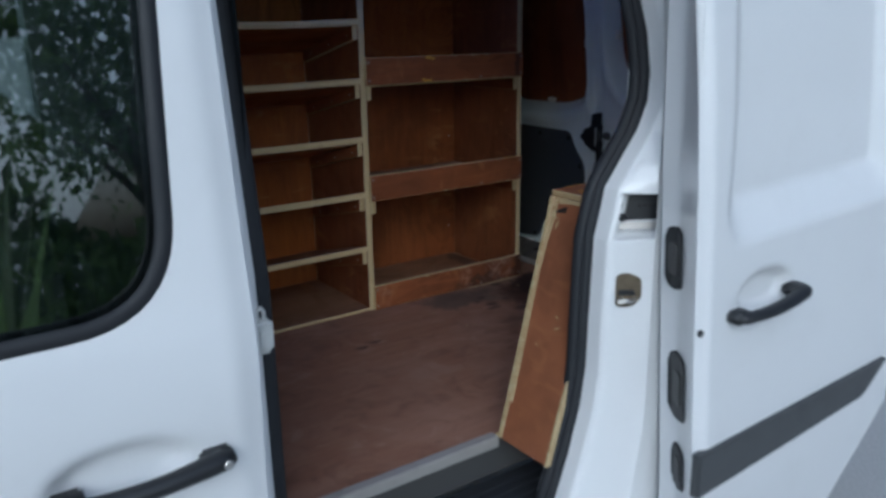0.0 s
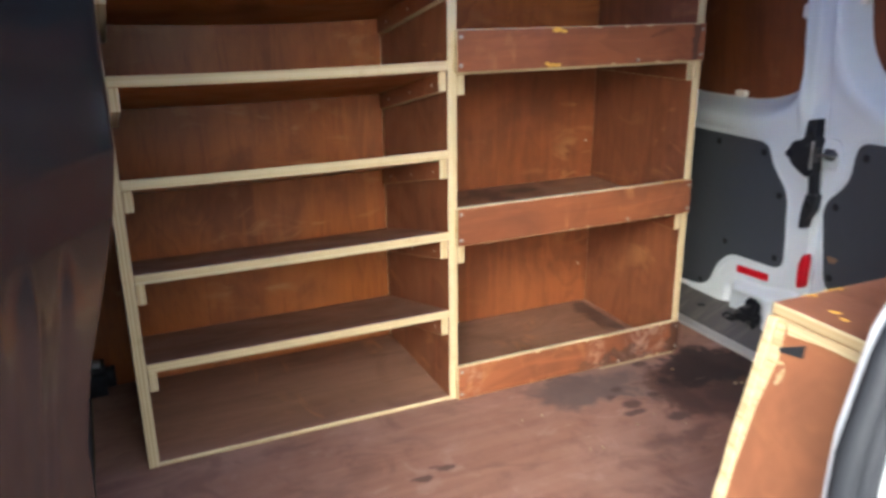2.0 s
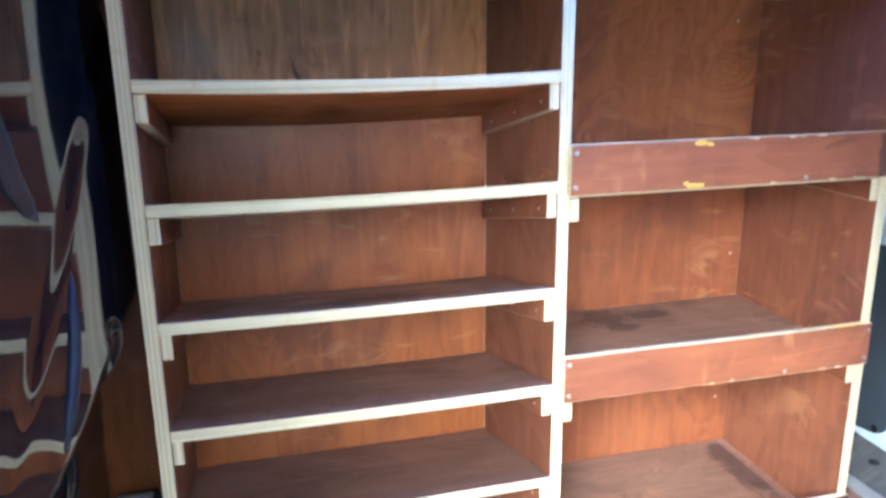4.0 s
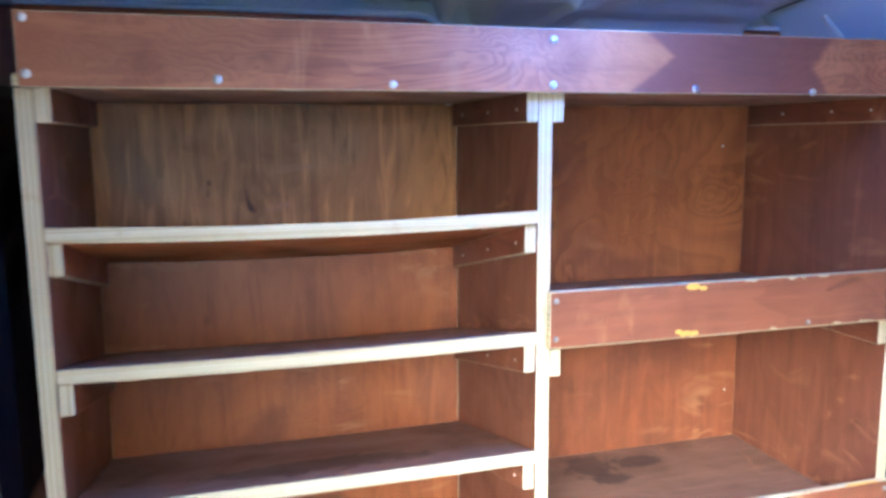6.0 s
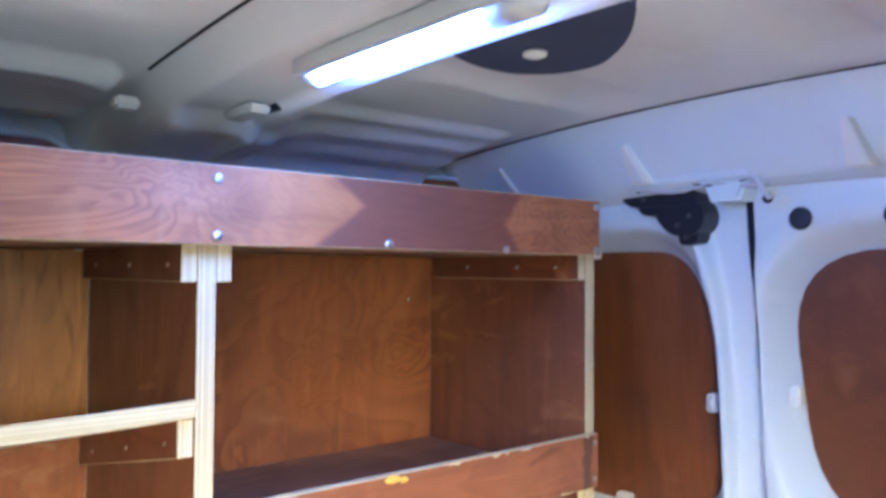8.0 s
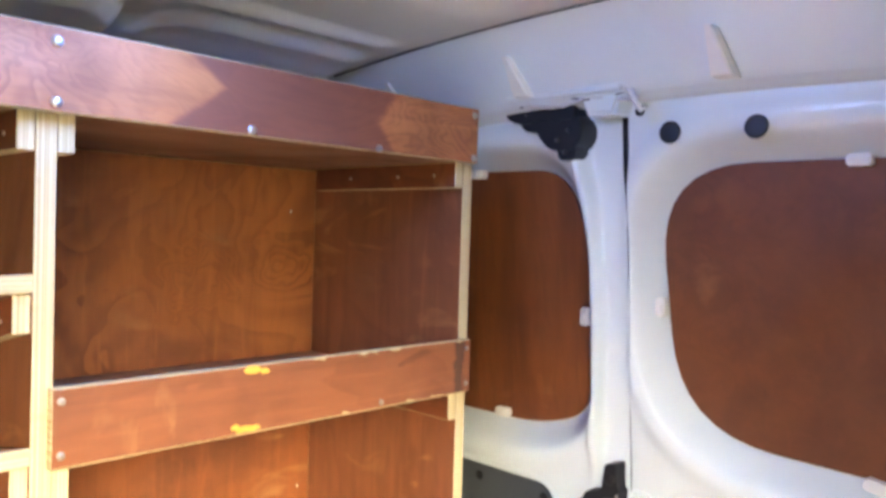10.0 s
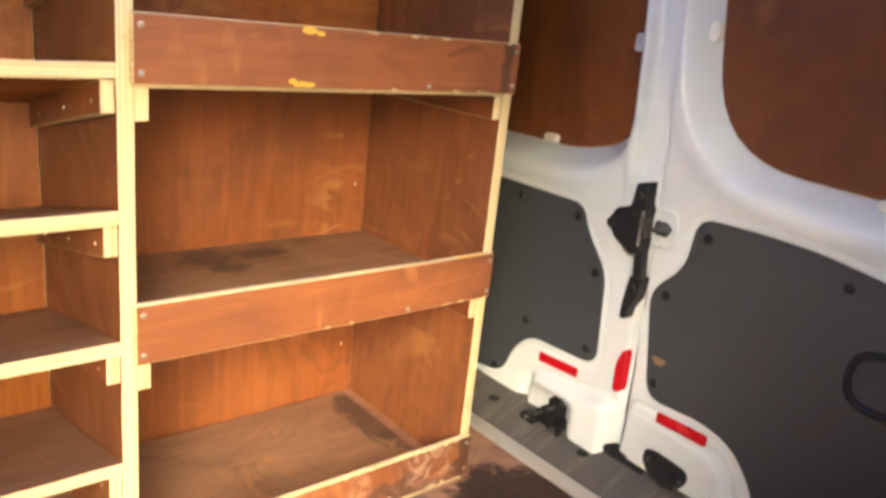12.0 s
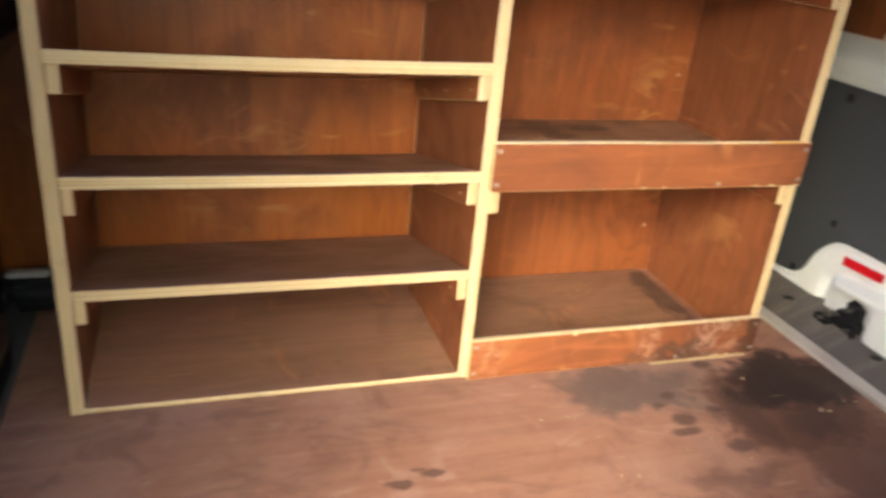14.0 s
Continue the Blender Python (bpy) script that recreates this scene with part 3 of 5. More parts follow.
# bulkhead behind the seats
def bulkhead_at(Y, Z):
    ridge = np.interp(Z, [0.57, 0.95, 1.07, 1.15, 1.24, 1.30, 1.36, 1.50, 1.93], [0.532, 0.545, 0.549, 0.563, 0.588, 0.603, 0.612, 0.612, 0.592])
    base = 0.435 + 0.03 * step(Z, 0.9, 1.5)
    x = base + (ridge - base) * np.where(Y < 1.28, 0.15 + 0.85 * np.clip((Y - 0.955) / 0.325, 0, 1) ** 1.6, np.exp(-(np.maximum(Y - 1.28, 0) / 0.21) ** 2))
    flat = base + (0.568 - base) * (0.35 + 0.65 * step(Z, 1.04, 1.19)) * step(Y, 1.20, 1.36) * (1 - step(Y, 2.22, 2.36))
    flat = flat + (0.0016 * np.sin(8 * Y + 5 * Z) + 0.0008 * np.sin(19 * Z - 6 * Y) + 0.0007 * np.sin(23 * Y)) * step(Y, 1.3, 1.5)
    x = x + 0.0012 * np.sin(31 * Y + 4 * Z) * np.sin(3.1 * Z + 1.0) * step(Y, 1.0, 1.1) * (1 - step(Y, 1.25, 1.36))
    wave = Y - 1.16 - 0.030 * np.sin(7.0 * Z + 0.6) - 0.05 * (Z - 1.1)
    x = x + 0.0019 * (np.exp(-((wave / 0.011) ** 2)) - 0.8 * np.exp(-(((wave - 0.038) / 0.012) ** 2)) + 0.6 * np.exp(-(((wave + 0.045) / 0.013) ** 2))) * step(Z, 0.75, 0.9) * (1 - step(Z, 1.22, 1.34))
    x = np.maximum(x, flat)
    rib = 0.0
    for (y0, z0), (y1, z1), w, h in (((1.74, 1.08), (1.74, 0.80), 0.020, 0.010), ((1.95, 1.20), (1.95, 0.80), 0.020, 0.010)):
        t = np.clip(((Y - y0) * (y1 - y0) + (Z - z0) * (z1 - z0)) / ((y1 - y0) ** 2 + (z1 - z0) ** 2), 0, 1)
        off = np.hypot(Y - y0 - t * (y1 - y0), Z - z0 - t * (z1 - z0)) / w
        rib = rib + h * np.sqrt(np.clip(1 - off ** 2, 0, 1))
    crease = step(Y, 1.45, 1.6) * (0.008 * step(Z + 0.25 * (Y - 1.7), 0.98, 1.05) - 0.010 * step(Z - 0.5 * (Y - 1.7), 1.34, 1.39))
    return x + rib + crease


bk = sheet(np.concatenate([np.linspace(0.955, 1.45, 150), np.linspace(1.454, 1.80, 120), np.linspace(1.81, 2.47, 80)]), np.concatenate([np.linspace(0.556, 1.15, 80), np.linspace(1.154, 1.64, 160), np.linspace(1.65, 1.93, 30)]), lambda Y, Z: (bulkhead_at(Y, Z), Y, Z))
part("bulkhead", bk, BLACK_GLOSS, van, "glossy black pressed steel bulkhead", True)
# raised beads of the pressing, added as tubes in a dark reflected tone
for run, rad in (([(1.46, 1.65), (1.52, 1.578), (1.557, 1.524), (1.594, 1.477), (1.64, 1.442), (1.675, 1.420)], [0.016, 0.017, 0.017, 0.016, 0.012, 0.004]), ([(1.733, 1.358), (1.722, 1.335), (1.708, 1.300), (1.686, 1.262), (1.650, 1.222), (1.612, 1.192)], [0.003, 0.008, 0.011, 0.012, 0.011, 0.006])):
    part("edge_strip", tube([(float(bulkhead_at(np.array(y), np.array(z))) - 0.004, y, z) for y, z in run], rad, 12, flat=1.0, across=(1, 0, 0)), BEAD_BLACK, van, "raised bulkhead bead, satin black for its dark reflection", True)
part("bulkhead_backing", solid(0.408, 0.428, 0.96, 2.47, 0.47, 1.93, 0.002), PLASTIC, van)


# roof lining, cross member and rear header
def roof_at(X, Y):
    crown = 1.958 - 0.045 * ((Y - 1.72) / 0.78) ** 2
    front = step(1.27 - X, 0, 0.02)
    side = 0.10 * step(np.abs(Y - 1.72), 0.69, 0.81) * (1 - front * (Y > 1.72))
    beam = 0.046 * step(X, 1.285, 1.315) * (1 - step(X, 1.425, 1.465)) + 0.016 * step(X, 1.41, 1.43) * (1 - step(X, 1.50, 1.535))
    beam = beam + 0.022 * step(Y, 2.17, 2.21) * step(X, 1.28, 1.33) * (1 - step(X, 1.42, 1.47))
    ribs = 0.0
    for y0 in (0.90, 1.25, 1.60, 1.97, 2.30):
        band = np.exp(-(((Y - y0) / 0.055) ** 4))
        ribs = ribs + 0.014 * band * (step(X, 1.52, 1.60) * (1 - step(X, 1.90, 1.98)) + 0.8 * step(X, 0.55, 0.62) * (1 - step(X, 1.20, 1.25)))
    rail = (-0.014 * step(Y, 2.10, 2.125) + 0.034 * step(Y, 2.225, 2.25) - 0.016 * step(Y, 2.30, 2.325) + 0.012 * step(Y, 2.385, 2.40) - 0.016 * step(Y, 2.42, 2.44)) * front + (0.016 * step(Y, 2.20, 2.22) + 0.022 * step(Y, 2.27, 2.30)) * step(X, 1.45, 1.48)
    fade = 1 - step(X, 1.90, 1.99)
    return crown - (side - 0.0) * fade - beam + ribs - rail * fade


part("roof_lining", sheet(np.linspace(0.45, 2.004, 190), np.linspace(0.93, 2.508, 240), lambda X, Y: (X, Y, roof_at(X, Y))), ROOF_IN, van, "bare off-white pressed roof panel", True)
part("roof_skin", sheet(np.linspace(-0.45, 2.36, 40), np.linspace(0.86, 2.54, 30), lambda X, Y: (X, Y, 2.05 - 0.09 * ((Y - 1.70) / 0.84) ** 4 - 0.05 * step(-X, -0.2, 0.45))), WHITE, van, "", True)
part("roof_seam", tube([(1.283, y, float(roof_at(np.array(1.283), np.array(y))) - 0.000) for y in np.linspace(1.0, 2.195, 60)], 0.0024, 6), RUBBER, van, "dark sealant line")
part("header_seam", tube([(2.0, y, float(roof_at(np.array(2.0), np.array(y))) - 0.001) for y in np.linspace(1.0, 2.46, 50)], 0.0022, 6), TREAD, van, "dark sealant line")


def header(V, Y):
    drop = np.array([0.0, 0.008, 0.06, 0.118, 0.128, 0.130])
    back = np.array([2.000, 2.010, 2.060, 2.118, 2.150, 2.300])
    z0 = np.minimum(roof_at(np.full_like(Y, 2.0), Y), 1.96)
    return np.interp(V, np.linspace(0, 1, 6), back), Y, z0 - np.interp(V, np.linspace(0, 1, 6), drop)


part("rear_header", sheet(np.linspace(0, 1, 26), np.linspace(0.93, 2.508, 60), header), WHITE_IN, van, "white rear roof header", True)
for y, z in ((2.335, 1.860), (2.03, 1.872), (1.662, 1.868)):
    fin = plate([(-0.016, -0.028), (0.016, -0.028), (0.004, 0.034), (-0.006, 0.034)], lambda u, v, d, y=y, z=z: (2.058 - 0.85 * v + d, y + u, z + v), 0.04, 0.002)
    part("header_tab", fin, CLIP, van)
part("beam_bracket", solid(1.375, 1.405, 2.10, 2.18, 1.886, 1.898, 0.003), ROOF_IN, van)
part("roof_clip", solid(1.252, 1.284, 2.225, 2.252, 1.894, 1.910, 0.004), CLIP, van)
part("beam_slot", solid(1.41, 1.425, 2.10, 2.13, 1.893, 1.906, 0.001), PLASTIC, van)

# far side wall with its board linings
part("far_side_wall", solid(0.40, 2.34, 2.486, 2.56, 0.30, 1.97, 0.01), WHITE_IN, van)
part("side_pillar", sheet(np.linspace(1.26, 1.48, 12), np.linspace(0.556, 1.93, 30), lambda X, Z: (X, 2.484 - 0.03 * np.exp(-(((X - 1.37) / 0.075) ** 4)) - 0.10 * step(Z, 1.78, 1.93) * np.exp(-(((X - 1.37) / 0.085) ** 4)), Z)), WHITE_IN, van, "", True)
for x0, x1 in ((0.425, 1.275), (1.47, 2.16)):
    out = rounded([(x0, 0.558), (x1, 0.558), (x1, 1.885), (x0, 1.885)], 0.07)
    part("side_lining", plate(out, lambda u, v, d: (u, 2.470 + d, v), 0.010), PLY_Z, van, "brown plywood side lining")
    part("lining_edge", tube([(u, 2.467, v) for u, v in out], 0.006, 8, True), WHITE_IN, van, "", True)

# rear corner, near-side inner wall and outer quarter panel
PROFILE_Z = [0.30, 0.485, 0.59, 0.70, 0.786, 0.905, 1.083, 1.189, 1.245, 1.30, 1.36, 1.416, 1.50, 1.563, 1.70, 1.80, 1.86]
PROFILE_X = [1.07, 1.120, 1.159, 1.190, 1.203, 1.206, 1.213, 1.241, 1.285, 1.330, 1.358, 1.362, 1.345, 1.320, 1.27, 1.23, 1.20]


def jamb(S, Z):
    """Flange, striker face and outer corner of the rear side of the doorway, with a notch for the door's rail."""
    xp = np.interp(Z, PROFILE_Z, PROFILE_X)
    xc = np.maximum(xp + 0.045, 1.300 - 0.05 * step(0.75 - Z, 0.0, 0.4))
    k = np.interp(S, range(7), [0, 0, 0, 0, 1, 1, 1])
    dx = np.interp(S, range(7), [0.0, 0.002, 0.004, 0.010, -0.004, 0.003, 0.050])
    y = np.interp(S, range(7), [0.975, 0.945, 0.882, 0.874, 0.834, 0.8285, 0.827])
    notch = step(Z, 1.083, 1.086) * (1 - step(Z, 1.176, 1.180)) * step(S, 2.85, 3.0)
    lip = 0.006 * np.exp(-(((Z - 1.235) / 0.012) ** 2)) * step(S, 2.9, 3.2)
    return xp + (xc - xp) * k + dx + 0.050 * notch - lip, y + 0.030 * notch, Z


jamb_s = np.concatenate([np.linspace(k, k + 1, 7)[:-1] for k in range(6)] + [[6.0]])
jamb_z = np.unique(np.concatenate([np.linspace(0.30, 1.86, 200), np.linspace(1.078, 1.092, 10), np.linspace(1.172, 1.184, 10)]))
part("door_jamb", sheet(jamb_s, jamb_z, jamb), WHITE, van, "white painted rear door jamb", True)
part("quarter_panel", sheet(np.linspace(1.30, 2.345, 30), np.linspace(0.30, 1.98, 40), lambda X, Z: (X, 0.828 + 0.05 * step(Z, 1.3, 2.0), Z)), WHITE, van, "", True)
part("quarter_inner", solid(1.36, 2.33, 0.955, 0.985, 0.556, 1.90, 0.006), WHITE_IN, van)
part("upper_rail", join(solid(0.40, 2.34, 0.90, 0.99, 1.86, 2.0, 0.02), solid(0.40, 1.40, 0.86, 0.92, 1.90, 1.99, 0.01)), WHITE, van)
zs = np.linspace(0.44, 1.84, 60)
rear_run = [(float(np.interp(z, PROFILE_Z, PROFILE_X)) - 0.004, 0.955 - 0.02, z) for z in zs]
for dx, dy, r in ((-0.019, 0.005, 0.0105), (-0.004, -0.003, 0.0095), (0.009, -0.006, 0.0065)):
    part("door_seal", tube([(x + dx, y + dy, z) for x, y, z in rear_run], r, 10, flat=1.3), RUBBER, van, "ribbed black rubber door seal", True)
part("rail_pocket", sheet(np.linspace(3.05, 5.9, 20), np.linspace(1.116, 1.174, 8), lambda S, Z: (jamb(S, Z)[0] - 0.006, jamb(S, Z)[1] - 0.004, Z)), PLASTIC, van, "black rail pocket in the jamb")
part("rail_strip", sheet(np.linspace(3.02, 5.9, 20), np.linspace(1.098, 1.112, 4), lambda S, Z: (jamb(S, Z)[0] - 0.012 - 0.3 * (1.112 - Z), jamb(S, Z)[1] - 0.006, Z)), ALU, van, "worn metal rail strip")
part("rail_arm", join(solid(1.244, 1.262, 0.884, 0.904, 1.146, 1.172, 0.004), solid(1.250, 1.268, 0.876, 0.892, 1.120, 1.134, 0.003)), PLASTIC, van)
for s0 in (3.45, 3.6, 3.75, 3.9):
    px, py, pz = (float(q) for q in jamb(np.array(s0), np.array(1.146)))
    hole = part("rail_hole", disc(0.0035, 0.001, 10, 0.05), JET, van)
    hole.location, hole.rotation_euler = (px - 0.0065, py - 0.0045, pz), (0, 0, radians(-61))
face_x = lambda u: 1.2327 + 1.81 * (0.867 - u)  # noqa: E731
oval = rounded([(0.8675, 0.940), (0.8675, 1.010), (0.856, 1.014), (0.841, 1.000), (0.8405, 0.955), (0.850, 0.938)], 0.010)
part("striker_plate", plate(oval, lambda u, v, d: (face_x(u) - 0.004 + d, u - 0.002 + 0.5 * d, v), 0.012, 0.002), BRASSY, van, "dark brassy striker plate")
part("striker_recess", plate(rounded([(0.8645, 0.966), (0.8645, 0.978), (0.848, 0.976), (0.846, 0.964)], 0.004), lambda u, v, d: (face_x(u) - 0.0055 + d, u - 0.003 + 0.5 * d, v), 0.004), PLASTIC, van)
part("striker", tube([(face_x(0.863), 0.861, 0.957), (face_x(0.863) - 0.016, 0.852, 0.957), (face_x(0.848) - 0.018, 0.838, 0.956), (face_x(0.848), 0.846, 0.956)], 0.0055, 8), STEEL, van, "worn steel striker loop", True)

# front pillar of the opening
PILLAR = [(0.418, 0.815), (0.422, 0.845), (0.440, 0.852), (0.443, 0.885), (0.458, 0.892), (0.460, 0.925), (0.478, 0.935), (0.480, 1.0)]
part("front_jamb", sheet(np.linspace(0, 7, 43), np.linspace(0.30, 1.88, 14), lambda S, Z: (np.interp(S, range(8), [p[0] for p in PILLAR]), np.interp(S, range(8), [p[1] for p in PILLAR]) + 0.15 * np.clip(Z - 1.12, 0, 1), Z)), WHITE, van, "", True)
part("front_seal", tube([(0.476, 0.944 + 0.15 * max(z - 1.12, 0), z) for z in np.linspace(0.46, 1.86, 24)], 0.024, 10, flat=0.8), RUBBER, van, "black rubber door seal", True)
part("door_catch", join(solid(0.436, 0.470, 0.862, 0.886, 1.036, 1.092, 0.007, 3), solid(0.441, 0.466, 0.856, 0.864, 1.048, 1.082, 0.003), tube([(0.446, 0.872, 1.088), (0.446, 0.870, 1.106), (0.452, 0.868, 1.112), (0.457, 0.870, 1.104), (0.457, 0.872, 1.088)], 0.0035, 8)), MILKY, van, "milky translucent plastic door catch")

# front door
GLASS_OUT = rounded([(-0.55, 1.150), (0.306, 1.155), (0.352, 1.80), (-0.20, 1.80)], 0.13, 8)


def front_y(X, Z):
    return 0.800 + 0.13 * np.clip(Z - 1.12, 0, 1) + 0.018 * step(0.75 - Z, 0, 0.4) - 0.010 * np.exp(-(((Z - 1.05) / 0.10) ** 2)) + 0.012 * step(X, 0.36, 0.42) ** 2


fd = sheet(np.linspace(-0.70, 0.418, 100), np.linspace(0.32, 1.93, 130), lambda X, Z: (X, front_y(X, Z) + 0.022 * (1 - step(((X - 0.215) / 0.105) ** 2 + ((Z - 0.945) / 0.052) ** 2, 0.3, 1.0)), Z), lambda X, Z: distance(X, Z, GLASS_OUT) > -0.004)
front_skin = part("front_door", fd, WHITE, van, "white front passenger door", True)
part("window_glass", plate(GLASS_OUT, lambda u, v, d: (u, 0.822 + 0.13 * max(v - 1.12, 0) + d, v), 0.004), GLASS, front_skin).visible_shadow = False
ring = rounded([(-0.55, 1.150), (0.306, 1.155), (0.352, 1.80), (-0.20, 1.80)], 0.13, 10)
part("window_seal", tube([(u, float(front_y(np.array(u), np.array(v))) + 0.002, v) for u, v in ring], 0.0125, 8, True, 0.5), RUBBER, front_skin, "black rubber window seal", True)


def pull_handle(x0, x1, z0, z1, y, parent):
    """A curved grab handle on two feet."""
    n = 14
    pts, rad = [], []
    for k in range(n + 1):
        u = k / n
        pts.append((x0 + (x1 - x0) * u, y - 0.022 - 0.012 * math.sin(math.pi * u), z0 + (z1 - z0) * u - 0.004 * math.sin(math.pi * u)))
        rad.append(0.0115 + 0.005 * u * u - 0.006 * float(u in (0, 1)))
    bm = tube(pts, rad, 12, flat=1.15, across=(0, 1, 0))
    feet = [solid(px - 0.022, px + 0.022, y - 0.026, y + 0.012, pz - 0.012, pz + 0.012, 0.005) for px, pz in ((x0 + 0.02, z0), (x1 - 0.02, z1))]
    return part("door_handle", join(bm, *feet), PLASTIC, parent, "black plastic pull handle", True)


pull_handle(0.125, 0.360, 0.935, 0.938, 0.800, front_skin)
part("key_lock", disc(0.007, 0.003, 12), STEEL, front_skin).location = (0.345, 0.752, 0.940)
bpy.context.view_layer.update()

# sliding door, pushed back along the side
DZ = [0.30, 0.34, 0.45, 0.56, 0.94, 1.27, 1.85]
DF = [1.292, 1.290, 1.284, 1.278, 1.246, 1.222, 1.20]
DR = [1.80, 1.86, 1.96, 2.05, 2.06, 2.06, 2.04]
BLANK = rounded([(1.285, 1.090), (1.98, 1.120), (1.97, 1.70), (1.30, 1.66)], 0.11)


def slide_y(X, Z):
    d = distance(X, Z, BLANK)
    y = 0.660 + 0.055 * step(Z, 1.2, 1.95) + 0.015 * step(0.6 - Z, 0, 0.3)
    y = y + 0.050 * np.clip((-0.006 - d) / 0.085, 0, 1)
    y = y + 0.024 * (1 - step(((X - 1.45) / 0.10) ** 2 + ((Z - 0.985) / 0.050) ** 2, 0.3, 1.0))
    return y + 0.016 * step(np.interp(Z, DZ, DF) + 0.03 - X, 0, 0.03)


us, vs = np.linspace(0, 1, 110), np.linspace(0.30, 1.85, 140)
slide = sheet(us, vs, lambda U, Z: ((X := np.interp(Z, DZ, DF) * (1 - U) + np.interp(Z, DZ, DR) * U), slide_y(X, Z), Z))
edge = sheet(np.linspace(0, 3, 16), vs, lambda S, Z: ((f := np.interp(Z, DZ, DF)) + np.interp(S, range(4), [0.0, 0.014, 0.055, 0.058]), slide_y(f, Z) * (S < 0.01) + (S >= 0.01) * np.interp(S, range(4), [0.677, 0.700, 0.760, 0.806]), Z))
inner = sheet(us[::8], vs[::8], lambda U, Z: ((np.interp(Z, DZ, DF) + 0.058) * (1 - U) + np.interp(Z, DZ, DR) * U, 0.806 + 0 * Z, Z))
sliding = part("sliding_door", join(slide, edge, inner), WHITE, van, "white sliding side door slid fully back", True)
pull_handle(1.325, 1.555, 0.958, 0.976, 0.655, sliding)
strip = [(1.262, 0.572), (1.90, 0.618), (2.00, 0.695), (1.262, 0.672)]
part("rub_strip", plate(rounded(strip, 0.006, 3), lambda u, v, d: (u, 0.648 + 0.01 * float(step(np.array(0.6 - v), 0, 0.3)) + d, v), 0.02, 0.004), RUBSTRIP, sliding, "dark grey plastic rub strip")
for z0, z1, y0, y1 in ((0.995, 1.126, 0.738, 0.792), (0.705, 0.855, 0.712, 0.780), (0.535, 0.640, 0.712, 0.768)):
    hole = rounded([(y0, z0), (y1, z0), (y1, z1), (y0, z1)], 0.022)
    part("door_guide", plate(hole, lambda u, v, d: (float(np.interp(v, DZ, DF) + np.interp(u, [0.677, 0.70, 0.76, 0.806], [0.0, 0.014, 0.055, 0.058])) - 0.006 + d, u, v), 0.02, 0.004), PLASTIC, sliding, "black plastic door guide")
    ym, zm, hw, hh = 0.5 * (y0 + y1), 0.5 * (z0 + z1), 0.28 * (y1 - y0), 0.26 * (z1 - z0)
    core = rounded([(ym - hw, zm - hh), (ym + hw, zm - hh), (ym + hw, zm + hh), (ym - hw, zm + hh)], 0.008)
    part("guide_insert", plate(core, lambda u, v, d: (float(np.interp(v, DZ, DF) + np.interp(u, [0.677, 0.70, 0.76, 0.806], [0.0, 0.014, 0.055, 0.058])) - 0.010 + d, u, v), 0.008, 0.002), TREAD, sliding, "grey worn guide insert")
part("edge_lug", disc(0.008, 0.006, 10), PLASTIC, sliding).location = (1.258, 0.672, 0.936)
tagged(sliding, "white sliding side door slid fully back")


# rear doors
def door_base(Z):
    return 2.240 - 0.10 * np.clip(Z - 1.10, 0, 1)


SEAM = 1.877
FAR_WIN = rounded([(2.46, 1.212), (2.115, 1.212), (1.985, 1.254), (1.983, 1.60), (2.035, 1.727), (2.46, 1.727)], 0.11, 8)
NEAR_WIN = rounded([(1.838, 1.727), (1.800, 1.264), (1.45, 1.248), (1.10, 1.235), (1.06, 1.727)], 0.17, 8)
FAR_TRIM = rounded([(2.47, 1.112), (2.055, 1.108), (2.032, 1.050), (1.972, 0.985), (1.957, 0.776), (2.145, 0.770), (2.198, 0.722), (2.228, 0.64), (2.47, 0.615)], 0.035, 6)
NEAR_TRIM = rounded([(1.781, 1.152), (1.66, 1.155), (1.56, 1.152), (1.46, 1.137), (1.36, 1.118), (1.20, 1.075), (1.05, 1.050), (1.05, 0.652), (1.540, 0.640), (1.560, 0.664), (1.584, 0.710), (1.626, 0.754), (1.690, 0.772), (1.820, 0.766), (1.856, 0.985), (1.792, 1.048)], 0.035, 6)
FAR_ARCH = rounded([(2.152, 0.545), (2.138, 0.696), (1.98, 0.710), (1.890, 0.735), (1.880, 0.545)], 0.055, 8)
NEAR_ARCH = rounded([(1.868, 0.545), (1.856, 0.740), (1.700, 0.730), (1.650, 0.720), (1.620, 0.692), (1.603, 0.640), (1.590, 0.545)], 0.030, 8)


